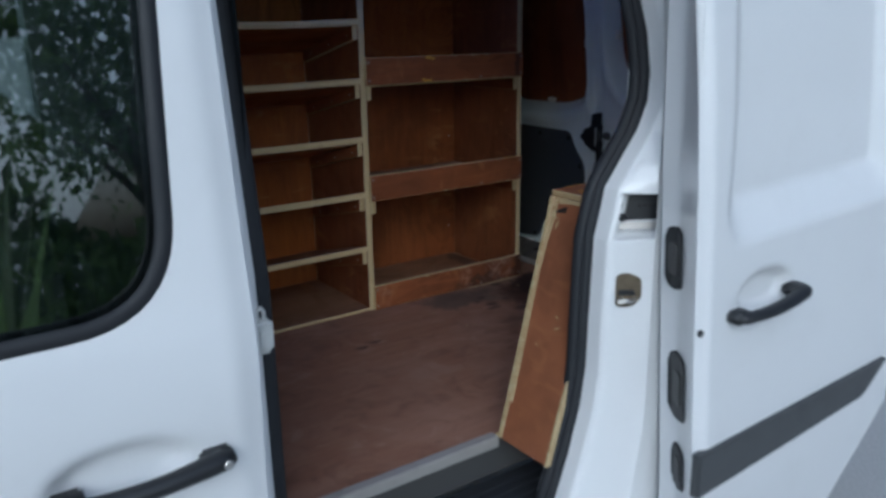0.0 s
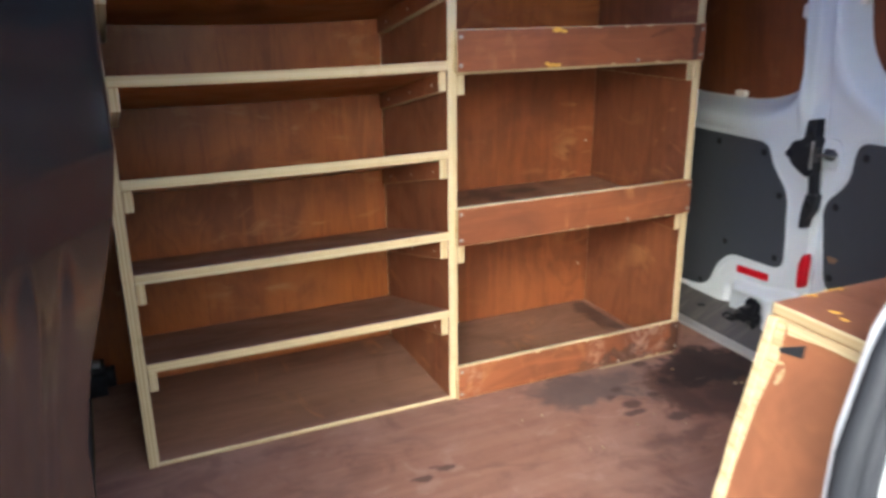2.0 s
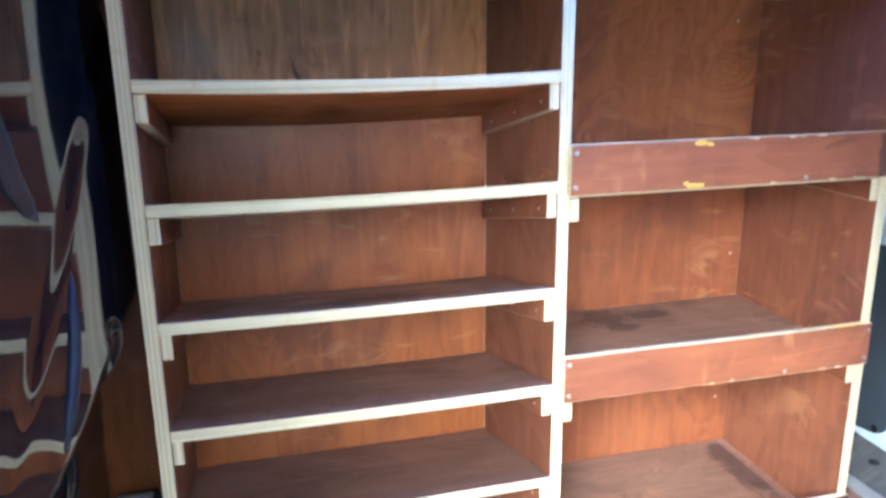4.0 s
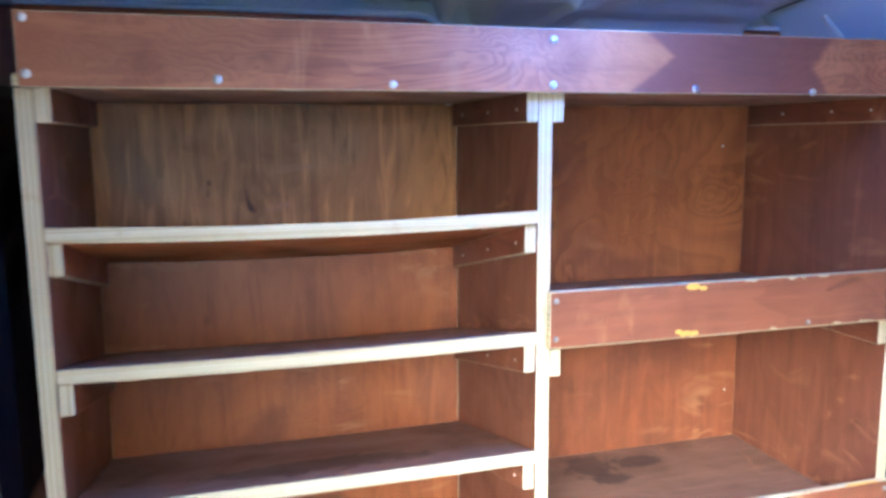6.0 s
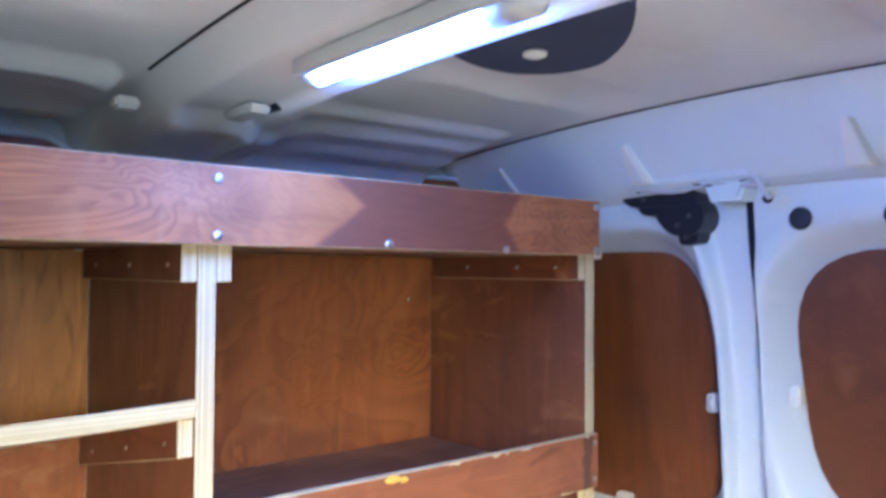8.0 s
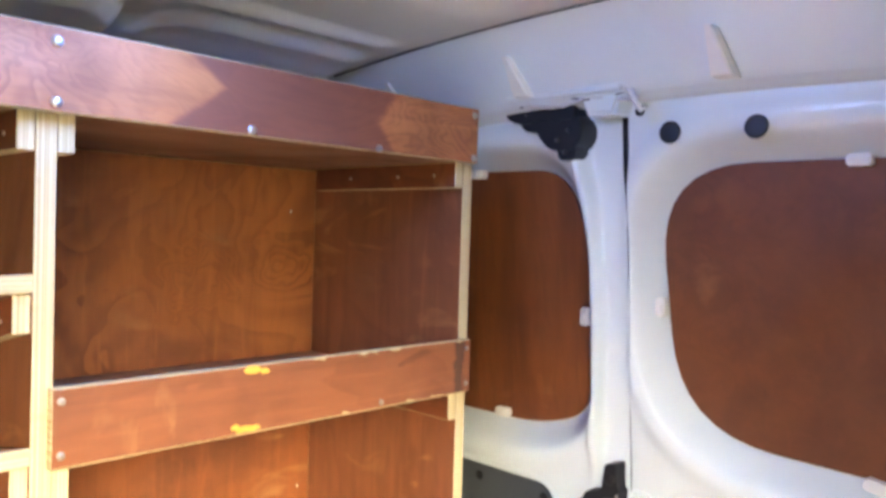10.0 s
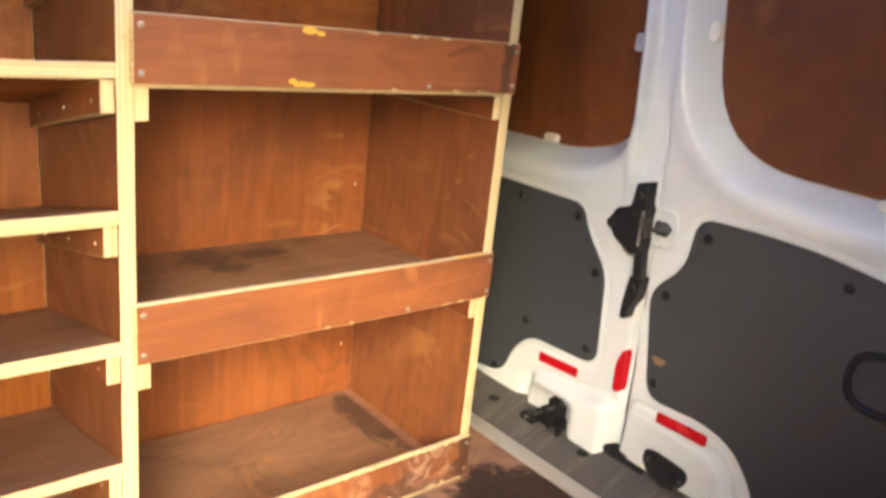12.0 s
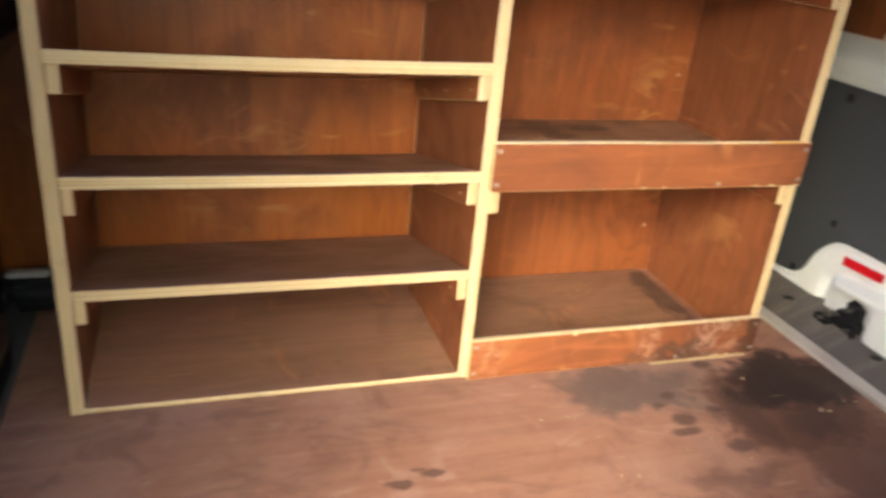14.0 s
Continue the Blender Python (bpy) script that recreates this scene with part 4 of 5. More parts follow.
def skin(window, trim, arch, far):
    def put(Y, Z):
        x = door_base(Z)
        d = distance(Y, Z, window)
        x = x + 0.066 * (1 - step(d, -0.006, 0.050)) - 0.006 * np.exp(-(((d - 0.065) / 0.02) ** 2))
        dt = distance(Y, Z, trim)
        x = x + 0.007 * (1 - step(dt, -0.004, 0.004)) + 0.0035 * np.exp(-(((dt - 0.014) / 0.004) ** 2))
        da = distance(Y, Z, arch)
        x = x - (0.030 if far else 0.014) * (1 - step(da, -0.026 if far else -0.010, 0.002)) + (0.004 if far else 0.011) * np.exp(-(((da - 0.005) / 0.005) ** 2))
        if far:
            ridge = 1.944 + 0.026 * step(Z, 1.60, 1.78) - 0.006 * step(Z, 1.30, 1.45) * (1 - step(Z, 1.45, 1.60))
            x = x - 0.012 * step(Z, 1.10, 1.25) * np.exp(-(((Y - ridge) / 0.011) ** 4))
            x = x + 0.018 * step(Z, 1.15, 1.25) * step(Y, 1.880, 1.888) * (1 - step(Y, ridge - 0.022, ridge - 0.010))
            x = x + 0.026 * np.exp(-(((Y - 2.068) / 0.083) ** 8 + ((Z - 0.585) / 0.090) ** 8))
        if not far:
            corner = np.hypot(np.maximum(Y - (SEAM - 0.056), 0), np.maximum(0.682 - Z, 0))
            x = x + 0.045 * step(corner, 0.061, 0.067)
        gap = np.abs(Y - SEAM)
        lean = 0.007 * (1 - step(Z, 0.78, 1.15)) * np.exp(-(((Y - SEAM) / 0.05) ** 2))
        lean = lean - (0.006 if far else -0.005) * step(Z, 1.62, 1.74) * np.exp(-(((Y - SEAM) / 0.02) ** 2))
        return x + 0.018 * (1 - step(gap, 0.003, 0.010 + 0.004 * (1 - step(Z, 0.75, 0.95)))), Y - lean, Z

    return put


far_door = part("rear_door", sheet(np.arange(SEAM + 0.0022, 2.485, 0.004), np.arange(0.597, 1.835, 0.0048), skin(FAR_WIN, FAR_TRIM, FAR_ARCH, True)), WHITE_IN, van, "white rear door seen from inside, closed", True)
near_door = part("rear_door", sheet(np.arange(0.987, SEAM - 0.0018, 0.004), np.arange(0.622, 1.835, 0.0048), skin(NEAR_WIN, NEAR_TRIM, NEAR_ARCH, False)), WHITE_IN, van, "white rear door seen from inside, closed", True)
part("door_outer", solid(2.33, 2.37, 0.86, 2.53, 0.35, 1.95, 0.02), WHITE, van)
part("door_gap", sheet(np.linspace(0, 1, 4), np.linspace(0.60, 1.84, 32), lambda U, Z: (door_base(Z) + 0.026, SEAM + 0.016 - U * (0.028 + 0.048 * (1 - step(Z, 0.72, 0.84))), Z)), RUBBER, van)
RIVET = stock(disc(0.0100, 0.004, 14), JET, True)
CLIPM = stock(join(solid(-0.017, 0.017, -0.010, 0.012, -0.009, 0.009, 0.003), solid(-0.006, 0.006, -0.013, -0.008, -0.004, 0.004, 0.001)), CLIP)
WINX = lambda z: float(door_base(np.array(z)))  # noqa: E731


def dress(door, window, trim, rivets, clips, sheet_of):
    blank = part("window_blank", plate([(u, v) for u, v in window], lambda u, v, d: (WINX(v) + 0.054 + d, u, v), 0.009), sheet_of, door, "brown plywood sheet blanking the window")
    part("trim_panel", plate(trim, lambda u, v, d: (WINX(v) - 0.002 + d, u, v), 0.007, 0.0015), TRIM, door, "charcoal fibreboard door trim")
    for y, z in rivets:
        again(RIVET, "rivet", (WINX(z) - 0.001, y, z), door, (0, 0, -90))
    for y, z, roll in clips:
        again(CLIPM, "retaining_clip", (WINX(z) + 0.044, y, z), door, (0, roll, -90))
    return blank


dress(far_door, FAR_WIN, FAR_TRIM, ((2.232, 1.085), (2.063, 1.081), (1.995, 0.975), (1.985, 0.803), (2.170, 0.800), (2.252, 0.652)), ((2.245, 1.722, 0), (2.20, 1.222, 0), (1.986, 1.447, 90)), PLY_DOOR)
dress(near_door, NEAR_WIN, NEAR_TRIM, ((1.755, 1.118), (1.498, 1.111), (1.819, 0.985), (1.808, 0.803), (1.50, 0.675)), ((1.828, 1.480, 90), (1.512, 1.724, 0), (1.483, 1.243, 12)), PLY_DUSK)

# reflectors
part("reflector", plate([(2.111, 0.723), (2.111, 0.744), (1.998, 0.750), (1.998, 0.729)], lambda u, v, d: (2.2352 + d, u, v), 0.006, 0.0015), RED, far_door, "red reflector strip")
part("reflector", plate([(1.779, 0.735), (1.779, 0.755), (1.669, 0.757), (1.669, 0.736)], lambda u, v, d: (2.2235 + d, u, v), 0.006, 0.0015), RED, near_door, "red reflector strip")
part("reflector", plate(rounded([(1.892, 0.748), (1.894, 0.812), (1.882, 0.846), (1.873, 0.843), (1.872, 0.755)], 0.012, 4), lambda u, v, d: (2.224 + d, u, v), 0.02, 0.002), RED, far_door, "red lens reflector")

scuff = [(1.807 + 0.014 * math.cos(a) * (1 + 0.35 * math.sin(3 * a)), 0.850 + 0.011 * math.sin(a) * (1 + 0.3 * math.cos(2 * a))) for a in (0.4 * k for k in range(16))]
part("scuff_mark", plate(scuff, lambda u, v, d: (2.2372 + d, u, v), 0.0006), TAN, near_door, "tan smear on the trim")

# locks, closer and catches
LOCK = lambda outline, x, t: plate(rounded(outline, 0.004, 3), lambda u, v, d: (x + d, u, v), t, 0.002)  # noqa: E731
lock = join(LOCK([(1.908, 1.190), (1.884, 1.196), (1.882, 1.150), (1.877, 1.146), (1.876, 1.060), (1.895, 1.048), (1.940, 1.072), (1.966, 1.100), (1.945, 1.132), (1.914, 1.142)], 2.208, 0.030), LOCK([(1.895, 1.062), (1.876, 1.062), (1.868, 1.00), (1.888, 1.00)], 2.216, 0.02), LOCK([(1.890, 1.006), (1.862, 1.008), (1.866, 0.965), (1.882, 0.938), (1.885, 0.916), (1.899, 0.915), (1.896, 0.955)], 2.210, 0.028))
lock_body = part("door_lock", join(lock, solid(2.198, 2.212, 1.882, 1.908, 1.078, 1.132, 0.004)), PLASTIC, far_door, "black door lock mechanism")
part("steel_edge", solid(2.196, 2.204, 1.8765, 1.8790, 1.072, 1.142, 0.0006, 1), STEEL, lock_body, "bright steel edge of the lock case")
part("latch_plate", solid(2.202, 2.222, 1.868, 1.8725, 1.090, 1.128, 0.0015), LATCH, lock_body, "bare steel latch plate")
for y, z in ((1.952, 1.100), (1.896, 1.165), (1.878, 0.985)):
    again(RIVET, "bolt", (2.206, y, z), far_door, (0, 0, -90))
part("lock_striker", join(tube([(2.236, 1.838, 1.112), (2.214, 1.840, 1.112), (2.208, 1.850, 1.111), (2.208, 1.872, 1.109), (2.214, 1.880, 1.108), (2.236, 1.881, 1.108)], 0.0055, 8), solid(2.230, 2.240, 1.838, 1.872, 1.096, 1.124, 0.004)), LATCH, near_door, "dark steel lock striker loop", True)
part("striker_recess", tube([(2.236, u, v) for u, v in rounded([(1.872, 1.075), (1.822, 1.075), (1.826, 1.148), (1.872, 1.148)], 0.02)], 0.004, 6, True), WHITE_IN, near_door, "", True)
low = join(solid(2.198, 2.240, 1.992, 2.070, 0.596, 0.636, 0.010, 3), solid(2.204, 2.240, 2.002, 2.044, 0.622, 0.672, 0.010, 3), solid(2.186, 2.225, 2.058, 2.104, 0.590, 0.612, 0.007), solid(2.190, 2.21, 2.012, 2.028, 0.605, 0.650, 0.004), solid(2.192, 2.21, 1.988, 2.0, 0.596, 0.628, 0.004))
part("floor_latch", low, JET, far_door, "black floor latch")
# steel bolts added to stand for the glints on the floor latch
for y, z in ((2.050, 0.628), (2.018, 0.655), (2.080, 0.604), (2.004, 0.612)):
    part("latch_bolt", tube([(2.204, y, z), (2.183, y, z)], 0.0045, 8, across=(0, 0, 1)), LATCH, far_door, "small steel bolt added for the latch's glints")
cup_low = part("latch_cup", plate(rounded([(1.792, 0.668), (1.785, 0.625), (1.720, 0.608), (1.688, 0.640), (1.690, 0.668), (1.765, 0.676)], 0.016), lambda u, v, d: (2.221 + d, u, v), 0.02, 0.004), PLASTIC, near_door, "black latch recess")
part("cup_insert", plate(rounded([(1.765, 0.655), (1.758, 0.626), (1.722, 0.620), (1.705, 0.640), (1.712, 0.656)], 0.008), lambda u, v, d: (2.2175 + d, u, v), 0.006, 0.002), RUBBER, cup_low, "dull black insert")
for y, z in ((1.775, 0.655), (1.700, 0.642), (1.704, 0.628)):
    part("latch_bolt", tube([(2.222, y, z), (2.2175, y, z)], 0.0045, 8, across=(0, 0, 1)), LATCH, cup_low)
CLOSER = lambda outline, x, t, r: plate(rounded(outline, r, 5), lambda u, v, d: (x + d, u, v), t, 0.003)  # noqa: E731
closer = part("door_closer", join(CLOSER([(2.109, 1.834), (1.950, 1.834), (1.950, 1.806), (2.080, 1.806), (2.100, 1.816)], 2.135, 0.05, 0.006), CLOSER([(2.045, 1.812), (1.946, 1.814), (1.934, 1.788), (1.940, 1.764), (1.962, 1.750), (2.0, 1.752), (2.026, 1.774)], 2.138, 0.05, 0.016), CLOSER([(1.992, 1.760), (1.950, 1.760), (1.953, 1.737), (1.986, 1.735)], 2.144, 0.04, 0.004), CLOSER([(2.075, 1.808), (2.030, 1.808), (2.040, 1.788), (2.066, 1.792)], 2.142, 0.04, 0.005)), PLASTIC, far_door, "black upper door latch")
# bolts added for the highlights on the upper latch
for y, z in ((1.962, 1.786), (1.985, 1.770), (2.055, 1.820), (1.968, 1.748)):
    part("latch_bolt", tube([(2.139, y, z), (2.131, y, z)], 0.004, 8, across=(0, 0, 1)), LATCH, closer)
part("top_catch", join(plate([(1.935, 1.853), (1.845, 1.853), (1.862, 1.806), (1.915, 1.806)], lambda u, v, d: (2.12 + d, u, v), 0.05, 0.006), solid(2.10, 2.17, 1.84, 2.08, 1.842, 1.852, 0.003)), WHITE_IN, van, "white roof catch plate")
wavy = lambda k, lift: [(2.122 + 0.004 * math.sin(1.3 * i + k), 2.10 - 0.022 * i, 1.832 + lift + 0.005 * math.sin(0.9 * i + 2 * k)) for i in range(14)]  # noqa: E731
part("cable", tube(wavy(0.0, 0.0), 0.0035, 8), CAP, van, "pale cable clipped under the rear header", True)
part("cable", tube(wavy(1.4, 0.006), 0.0028, 8), TREAD, van, "grey cable clipped under the rear header", True)
part("catch_hook", tube([(2.118, 1.838, 1.846), (2.112, 1.826, 1.838), (2.110, 1.815, 1.818), (2.112, 1.806, 1.806), (2.120, 1.800, 1.812)], [0.006, 0.006, 0.005, 0.005, 0.003], 8), CAP, van, "pale catch hook", True)
part("catch_hole", disc(0.009, 0.002, 14, 0.05), PLASTIC, van).matrix_local = Matrix.Translation(Vector((2.120, 1.812, 1.806)) - van.location) @ Matrix.Rotation(radians(-90), 4, "Z")
HOLE = stock(disc(0.0185, 0.003, 20, 0.05), PLASTIC, True)
for y in (1.781, 1.640, 1.30):
    again(HOLE, "grommet", (WINX(1.774) - 0.009, y, 1.774), near_door, (0, 0, -90))
cup = part("pull_cup", plate(rounded([(1.455, 0.94), (1.455, 1.01), (1.31, 1.02), (1.31, 0.935)], 0.04), lambda u, v, d: (2.2365 + d, u, v), 0.01), TRIM, near_door, "charcoal pull cup")
part("rim", tube([(2.236, u, v) for u, v in rounded([(1.465, 0.93), (1.465, 1.02), (1.30, 1.03), (1.30, 0.925)], 0.045)], 0.0065, 8, True), RUBBER, cup, "black moulded rim", True)
part("grip", plate(rounded([(1.402, 1.000), (1.315, 1.010), (1.315, 0.945), (1.380, 0.950)], 0.012), lambda u, v, d: (2.2335 + d, u, v), 0.006, 0.002), RUBBER, cup, "black inner grip")
# dark panel added behind the door bottoms so the gap there reads black
part("sill_wall", solid(2.262, 2.275, 0.99, 2.48, 0.556, 0.66, 0.002), RUBBER, van)
# dark plate stands for the shaded gap round the near door's corner
part("sill_seal", plate([(1.905, 0.598), (1.775, 0.598), (1.800, 0.622), (1.835, 0.634), (1.905, 0.622)], lambda u, v, d: (2.226 + d, u, v), 0.024, 0.003), RUBBER, van, "dark plate standing for the gap under the door corner")
part("rear_sill", sheet(np.linspace(2.131, 2.262, 8), np.linspace(1.0, 2.46, 16), lambda X, Y: (X, Y, 0.5625 + 0.46 * (X - 2.131) - 0.010 * step(X, 2.250, 2.262))), SILL, van, "ribbed grey plastic rear sill")
for y in (2.197, 1.917, 1.637, 1.357):
    again(RIVET, "sill_plug", (2.198, y, 0.5945), van, (-90, 0, 0)).scale = (1.3, 1.0, 1.3)

# cab shell, bonnet and wheels that close the van
part("cab_side", solid(-1.05, -0.702, 0.82, 0.86, 0.32, 1.10, 0.02), WHITE, van)
part("cab_side", solid(-1.05, 0.40, 2.48, 2.55, 0.32, 1.12, 0.02), WHITE, van)
part("bonnet", sheet(np.linspace(-1.75, -0.55, 24), np.linspace(0.84, 2.54, 24), lambda X, Y: (X, Y, 1.10 - 0.55 * step(-X, 1.2, 1.9) - 0.05 * ((Y - 1.69) / 0.85) ** 4)), WHITE, van, "", True)
part("nose", solid(-1.74, -1.05, 0.86, 2.52, 0.28, 0.78, 0.06), WHITE, van)
part("windscreen", plate([(0.95, 0.0), (2.43, 0.0), (2.36, 1.0), (1.02, 1.0)], lambda u, v, d: (-0.95 + 0.55 * v + d, u, 1.12 + 0.82 * v), 0.006), GLASS, van)
part("cab_floor", solid(-1.05, 0.46, 0.86, 2.50, 0.32, 0.40, 0.01), RUBBER, van)
part("seat_back", join(solid(0.10, 0.26, 1.02, 1.50, 0.50, 1.22, 0.05, 3), solid(0.14, 0.24, 1.14, 1.38, 1.20, 1.42, 0.04, 3), solid(-0.36, 0.16, 1.02, 1.50, 0.46, 0.62, 0.05, 3)), RUBBER, van, "dark cloth seat")
for x in (-1.15, 1.62):
    for y, s in ((0.86, 1), (2.50, -1)):
        bm = tube([(x, y + s * d, 0.27) for d in (0.0, 0.012, 0.17, 0.18)], [0.24, 0.27, 0.27, 0.24], 28, across=(0, 0, 1))
        w = part("wheel", bm, RUBBER, van, "black tyre", True)
        part("rim", tube([(x, y + s * d, 0.27) for d in (-0.004, 0.10)], 0.165, 24, across=(0, 0, 1)), ALU, w)

# ---- plywood deck in the load space ----
deck = tagged(board("floor", 0.50, 2.090, 1.112, 2.455, 0.5575, FLOOR, DECK, EDGE_Z, None), "worn brown plywood load floor with dark oil stains", "floor", kind="structure")
part("edge_trim", join(solid(2.091, 2.132, 1.0, 2.45, 0.556, 0.575, 0.003)), ALU, deck, "scuffed pale metal edging")
part("edge_trim", join(solid(0.50, 1.10, 1.095, 1.120, 0.566, 0.5735, 0.002), solid(0.50, 1.10, 1.092, 1.098, 0.545, 0.5735, 0.002)), ALU, deck, "scuffed pale metal edging")

# ---- shelving ----
unit = thing("shelving_unit", (1.28, 2.23, FLOOR), "tall homemade plywood racking with two bays, empty", "shelving")
XL, XD, XR = 0.603, 1.283, 1.940
T = 0.020
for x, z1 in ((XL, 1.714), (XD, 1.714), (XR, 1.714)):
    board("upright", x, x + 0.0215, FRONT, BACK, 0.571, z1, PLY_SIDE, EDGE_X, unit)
board("back_panel", XL + 0.0225, XD - 0.001, BACK - 0.003, BACK + 0.006, 0.578, 1.448, PLY_Z, EDGE_X, unit, "brown plywood back with flame figure")
# upper part split off as its own board in a golden tone
board("back_panel", XL + 0.0225, XD - 0.001, BACK - 0.003, BACK + 0.006, 1.450, 1.714, PLY_GOLD, EDGE_X, unit, "golden brown plywood back with streaky grain")
board("back_panel", XD + 0.0225, XR - 0.001, BACK - 0.003, BACK + 0.006, 0.572, 1.340, PLY_DULL, EDGE_X, unit, "brown plywood back")
board("back_panel", XD + 0.0225, XR - 0.001, BACK - 0.003, BACK + 0.006, 1.342, 1.714, PLY_FLAME, EDGE_X, unit, "plywood back with flame figure, lightened for the dim upper bay")
board("top_board", XL, XR + 0.0215, FRONT - 0.004, BACK + 0.006, 1.716, 1.731, PLY_TOP, EDGE_Z, unit)
board("base_board", XL + 0.022, XD - 0.0005, FRONT + 0.001, BACK - 0.004, 0.571, 0.581, PLY_FLAT, EDGE_Z, unit)
# the shelves of one bay fall towards the back
FALL = (0.215, 0.218, 0.240, 0.240, 0.262)
for k, z in enumerate((1.545, 1.362, 1.175, 0.991, 0.804)):
    board("shelf", XL + 0.022, XD - 0.0005, FRONT - 0.001, BACK - 0.004, z - T, z, PLY_FLAT, EDGE_Z, unit, "sagging plywood shelf" if k == 0 else "", (0.007, 0.003, 0.0025, 0.002, 0.001)[k], 0.0, FALL[k], PLY_X)
    for x in (XL + 0.0222, XD - 0.0182):
        # dark cleat ply under the upper two shelves puts the shade there into colour
        board("cleat", x, x + 0.0175, FRONT + 0.004, BACK - 0.03, z - T - 0.042, z - T - 0.0005, PLY_CLEAT if k < 2 else PLY_FASCIA, EDGE_X, unit, "", 0.0, 0.0, FALL[k])
for x in (XL + 0.0222, XD - 0.0182, XD + 0.0222, XR - 0.0182):
    board("cleat", x, x + 0.0175, FRONT + 0.0005, BACK - 0.03, 1.673, 1.7155, PLY_CLEAT, EDGE_X, unit)
for z in (1.352, 0.974):
    board("shelf", XD + 0.022, XR - 0.0005, FRONT + 0.001, BACK - 0.004, z - T, z, PLY_FLAT, EDGE_Z, unit, under=PLY_X)
    for x in (XD + 0.0222, XR - 0.0182):
        board("cleat", x, x + 0.0175, FRONT + 0.0005, BACK - 0.03, z - T - 0.042, z - T - 0.0005, PLY_CLEAT, EDGE_X, unit)
board("lip_board", 0.612, 1.955, FRONT - 0.0165, FRONT - 0.0045, 1.714, 1.803, PLY_TOPLIP, EDGE_Z, unit, "long reddish plywood top lip with bold grain")
for z0, z1, b in ((1.338, 1.424, 0.0), (0.957, 1.045, 0.0012), (0.573, 0.659, 0.0006)):
    board("lip_board", 1.298, 1.955, FRONT - 0.0145, FRONT - 0.0015, z0, z1, PLY_FASCIA, EDGE_Z, unit, "worn reddish plywood lip board", 0.0, b)
board("base_board", XD + 0.0222, XR - 0.030, FRONT + 0.004, BACK - 0.012, 0.571, 0.580, PLY_FLAT, EDGE_Z, unit)
SCREW = stock(disc(0.0058, 0.0026, 12), STEEL, True)
RUSTY = stock(disc(0.0058, 0.0022, 12), WORN, True)
lips = [(0.622, 1.730), (0.622, 1.795), (0.840, 1.726), (1.065, 1.722), (1.297, 1.787), (1.297, 1.724), (1.529, 1.721), (1.740, 1.718), (1.945, 1.722), (1.945, 1.792)]
for z0, z1 in ((1.338, 1.424), (0.957, 1.045), (0.573, 0.659)):
    lips += [(1.308, z0 + 0.014), (1.308, z1 - 0.014), (1.945, z0 + 0.014), (1.945, z1 - 0.014), (1.76, z0 + 0.008)]
for x, z in lips:
    again(SCREW if z > 1.70 else RUSTY, "screw", (x, FRONT - (0.0165 if z > 1.70 else 0.0145), z), unit).scale = (1, 1, 1) if z > 1.70 else (0.75, 1, 0.75)
for z, fall in zip((1.503, 1.32, 1.133, 0.949, 0.762, 1.694), (*FALL, 0)):
    for y in (2.07, 2.20, 2.34):
        again(SCREW, "screw", (XD - 0.0182, y, z - 0.002 - fall * (y - FRONT)), unit, (0, 0, -90)).scale = (0.45, 0.6, 0.45)
for y in (2.08, 2.17, 2.30):
    again(SCREW, "screw", (XR - 0.0182, y, 1.694), unit, (0, 0, -90)).scale = (0.45, 0.6, 0.45)
rng = random.Random(8)
for x, z, w, h in ((1.540, 1.419, 0.030, 0.0055), (1.558, 1.415, 0.014, 0.004), (1.533, 1.344, 0.040, 0.005), (1.516, 1.348, 0.012, 0.004)):
    ragged = [(x + 0.5 * w * math.cos(a) * rng.uniform(0.75, 1.1), z + h * math.sin(a) * rng.uniform(0.6, 1.25)) for a in (2 * math.pi * k / 18 for k in range(18))]
    part("tape_scrap", plate(ragged, lambda u, v, d: (u, FRONT - 0.0153 + d, v), 0.001), TAPE, unit, "torn yellow tape residue")
part("tape_scrap", plate([(1.86, 2.011), (1.93, 2.011), (1.925, 2.016), (1.87, 2.017)], lambda u, v, d: (u, v + 0.004, 1.0452 - d), 0.0008), TAPE, unit)

part("batten", solid(1.70, 1.935, 2.0085, 2.0148, 0.5706, 0.5726, 0.0005, 1), EDGE_WORN_DIM, unit, "thin pale batten at the foot of the lip")
rng = random.Random(21)
for z0, z1 in ((1.338, 1.424), (0.957, 1.045), (0.573, 0.659)):
    for k in range(9):
        x = rng.choice((rng.uniform(1.33, 1.93), rng.uniform(1.70, 1.945)))
        low = rng.random() < 0.55
        zc, l = (z0 + 0.0012 if low else z1 - 0.0012), rng.uniform(0.004, 0.015)
        out = [(x + l * math.cos(a) * rng.uniform(0.7, 1.1), zc + (0.0035 if low else -0.0035) * max(0.0, math.sin(a)) * rng.uniform(0.4, 1.3) - (0.0008 if low else -0.0008) * max(0.0, -math.sin(a))) for a in (2 * math.pi * i / 12 for i in range(12))]
        part("edge_chip", plate(out, lambda u, v, d: (u, FRONT - 0.0152 + d, v), 0.001), EDGE_Z, unit)

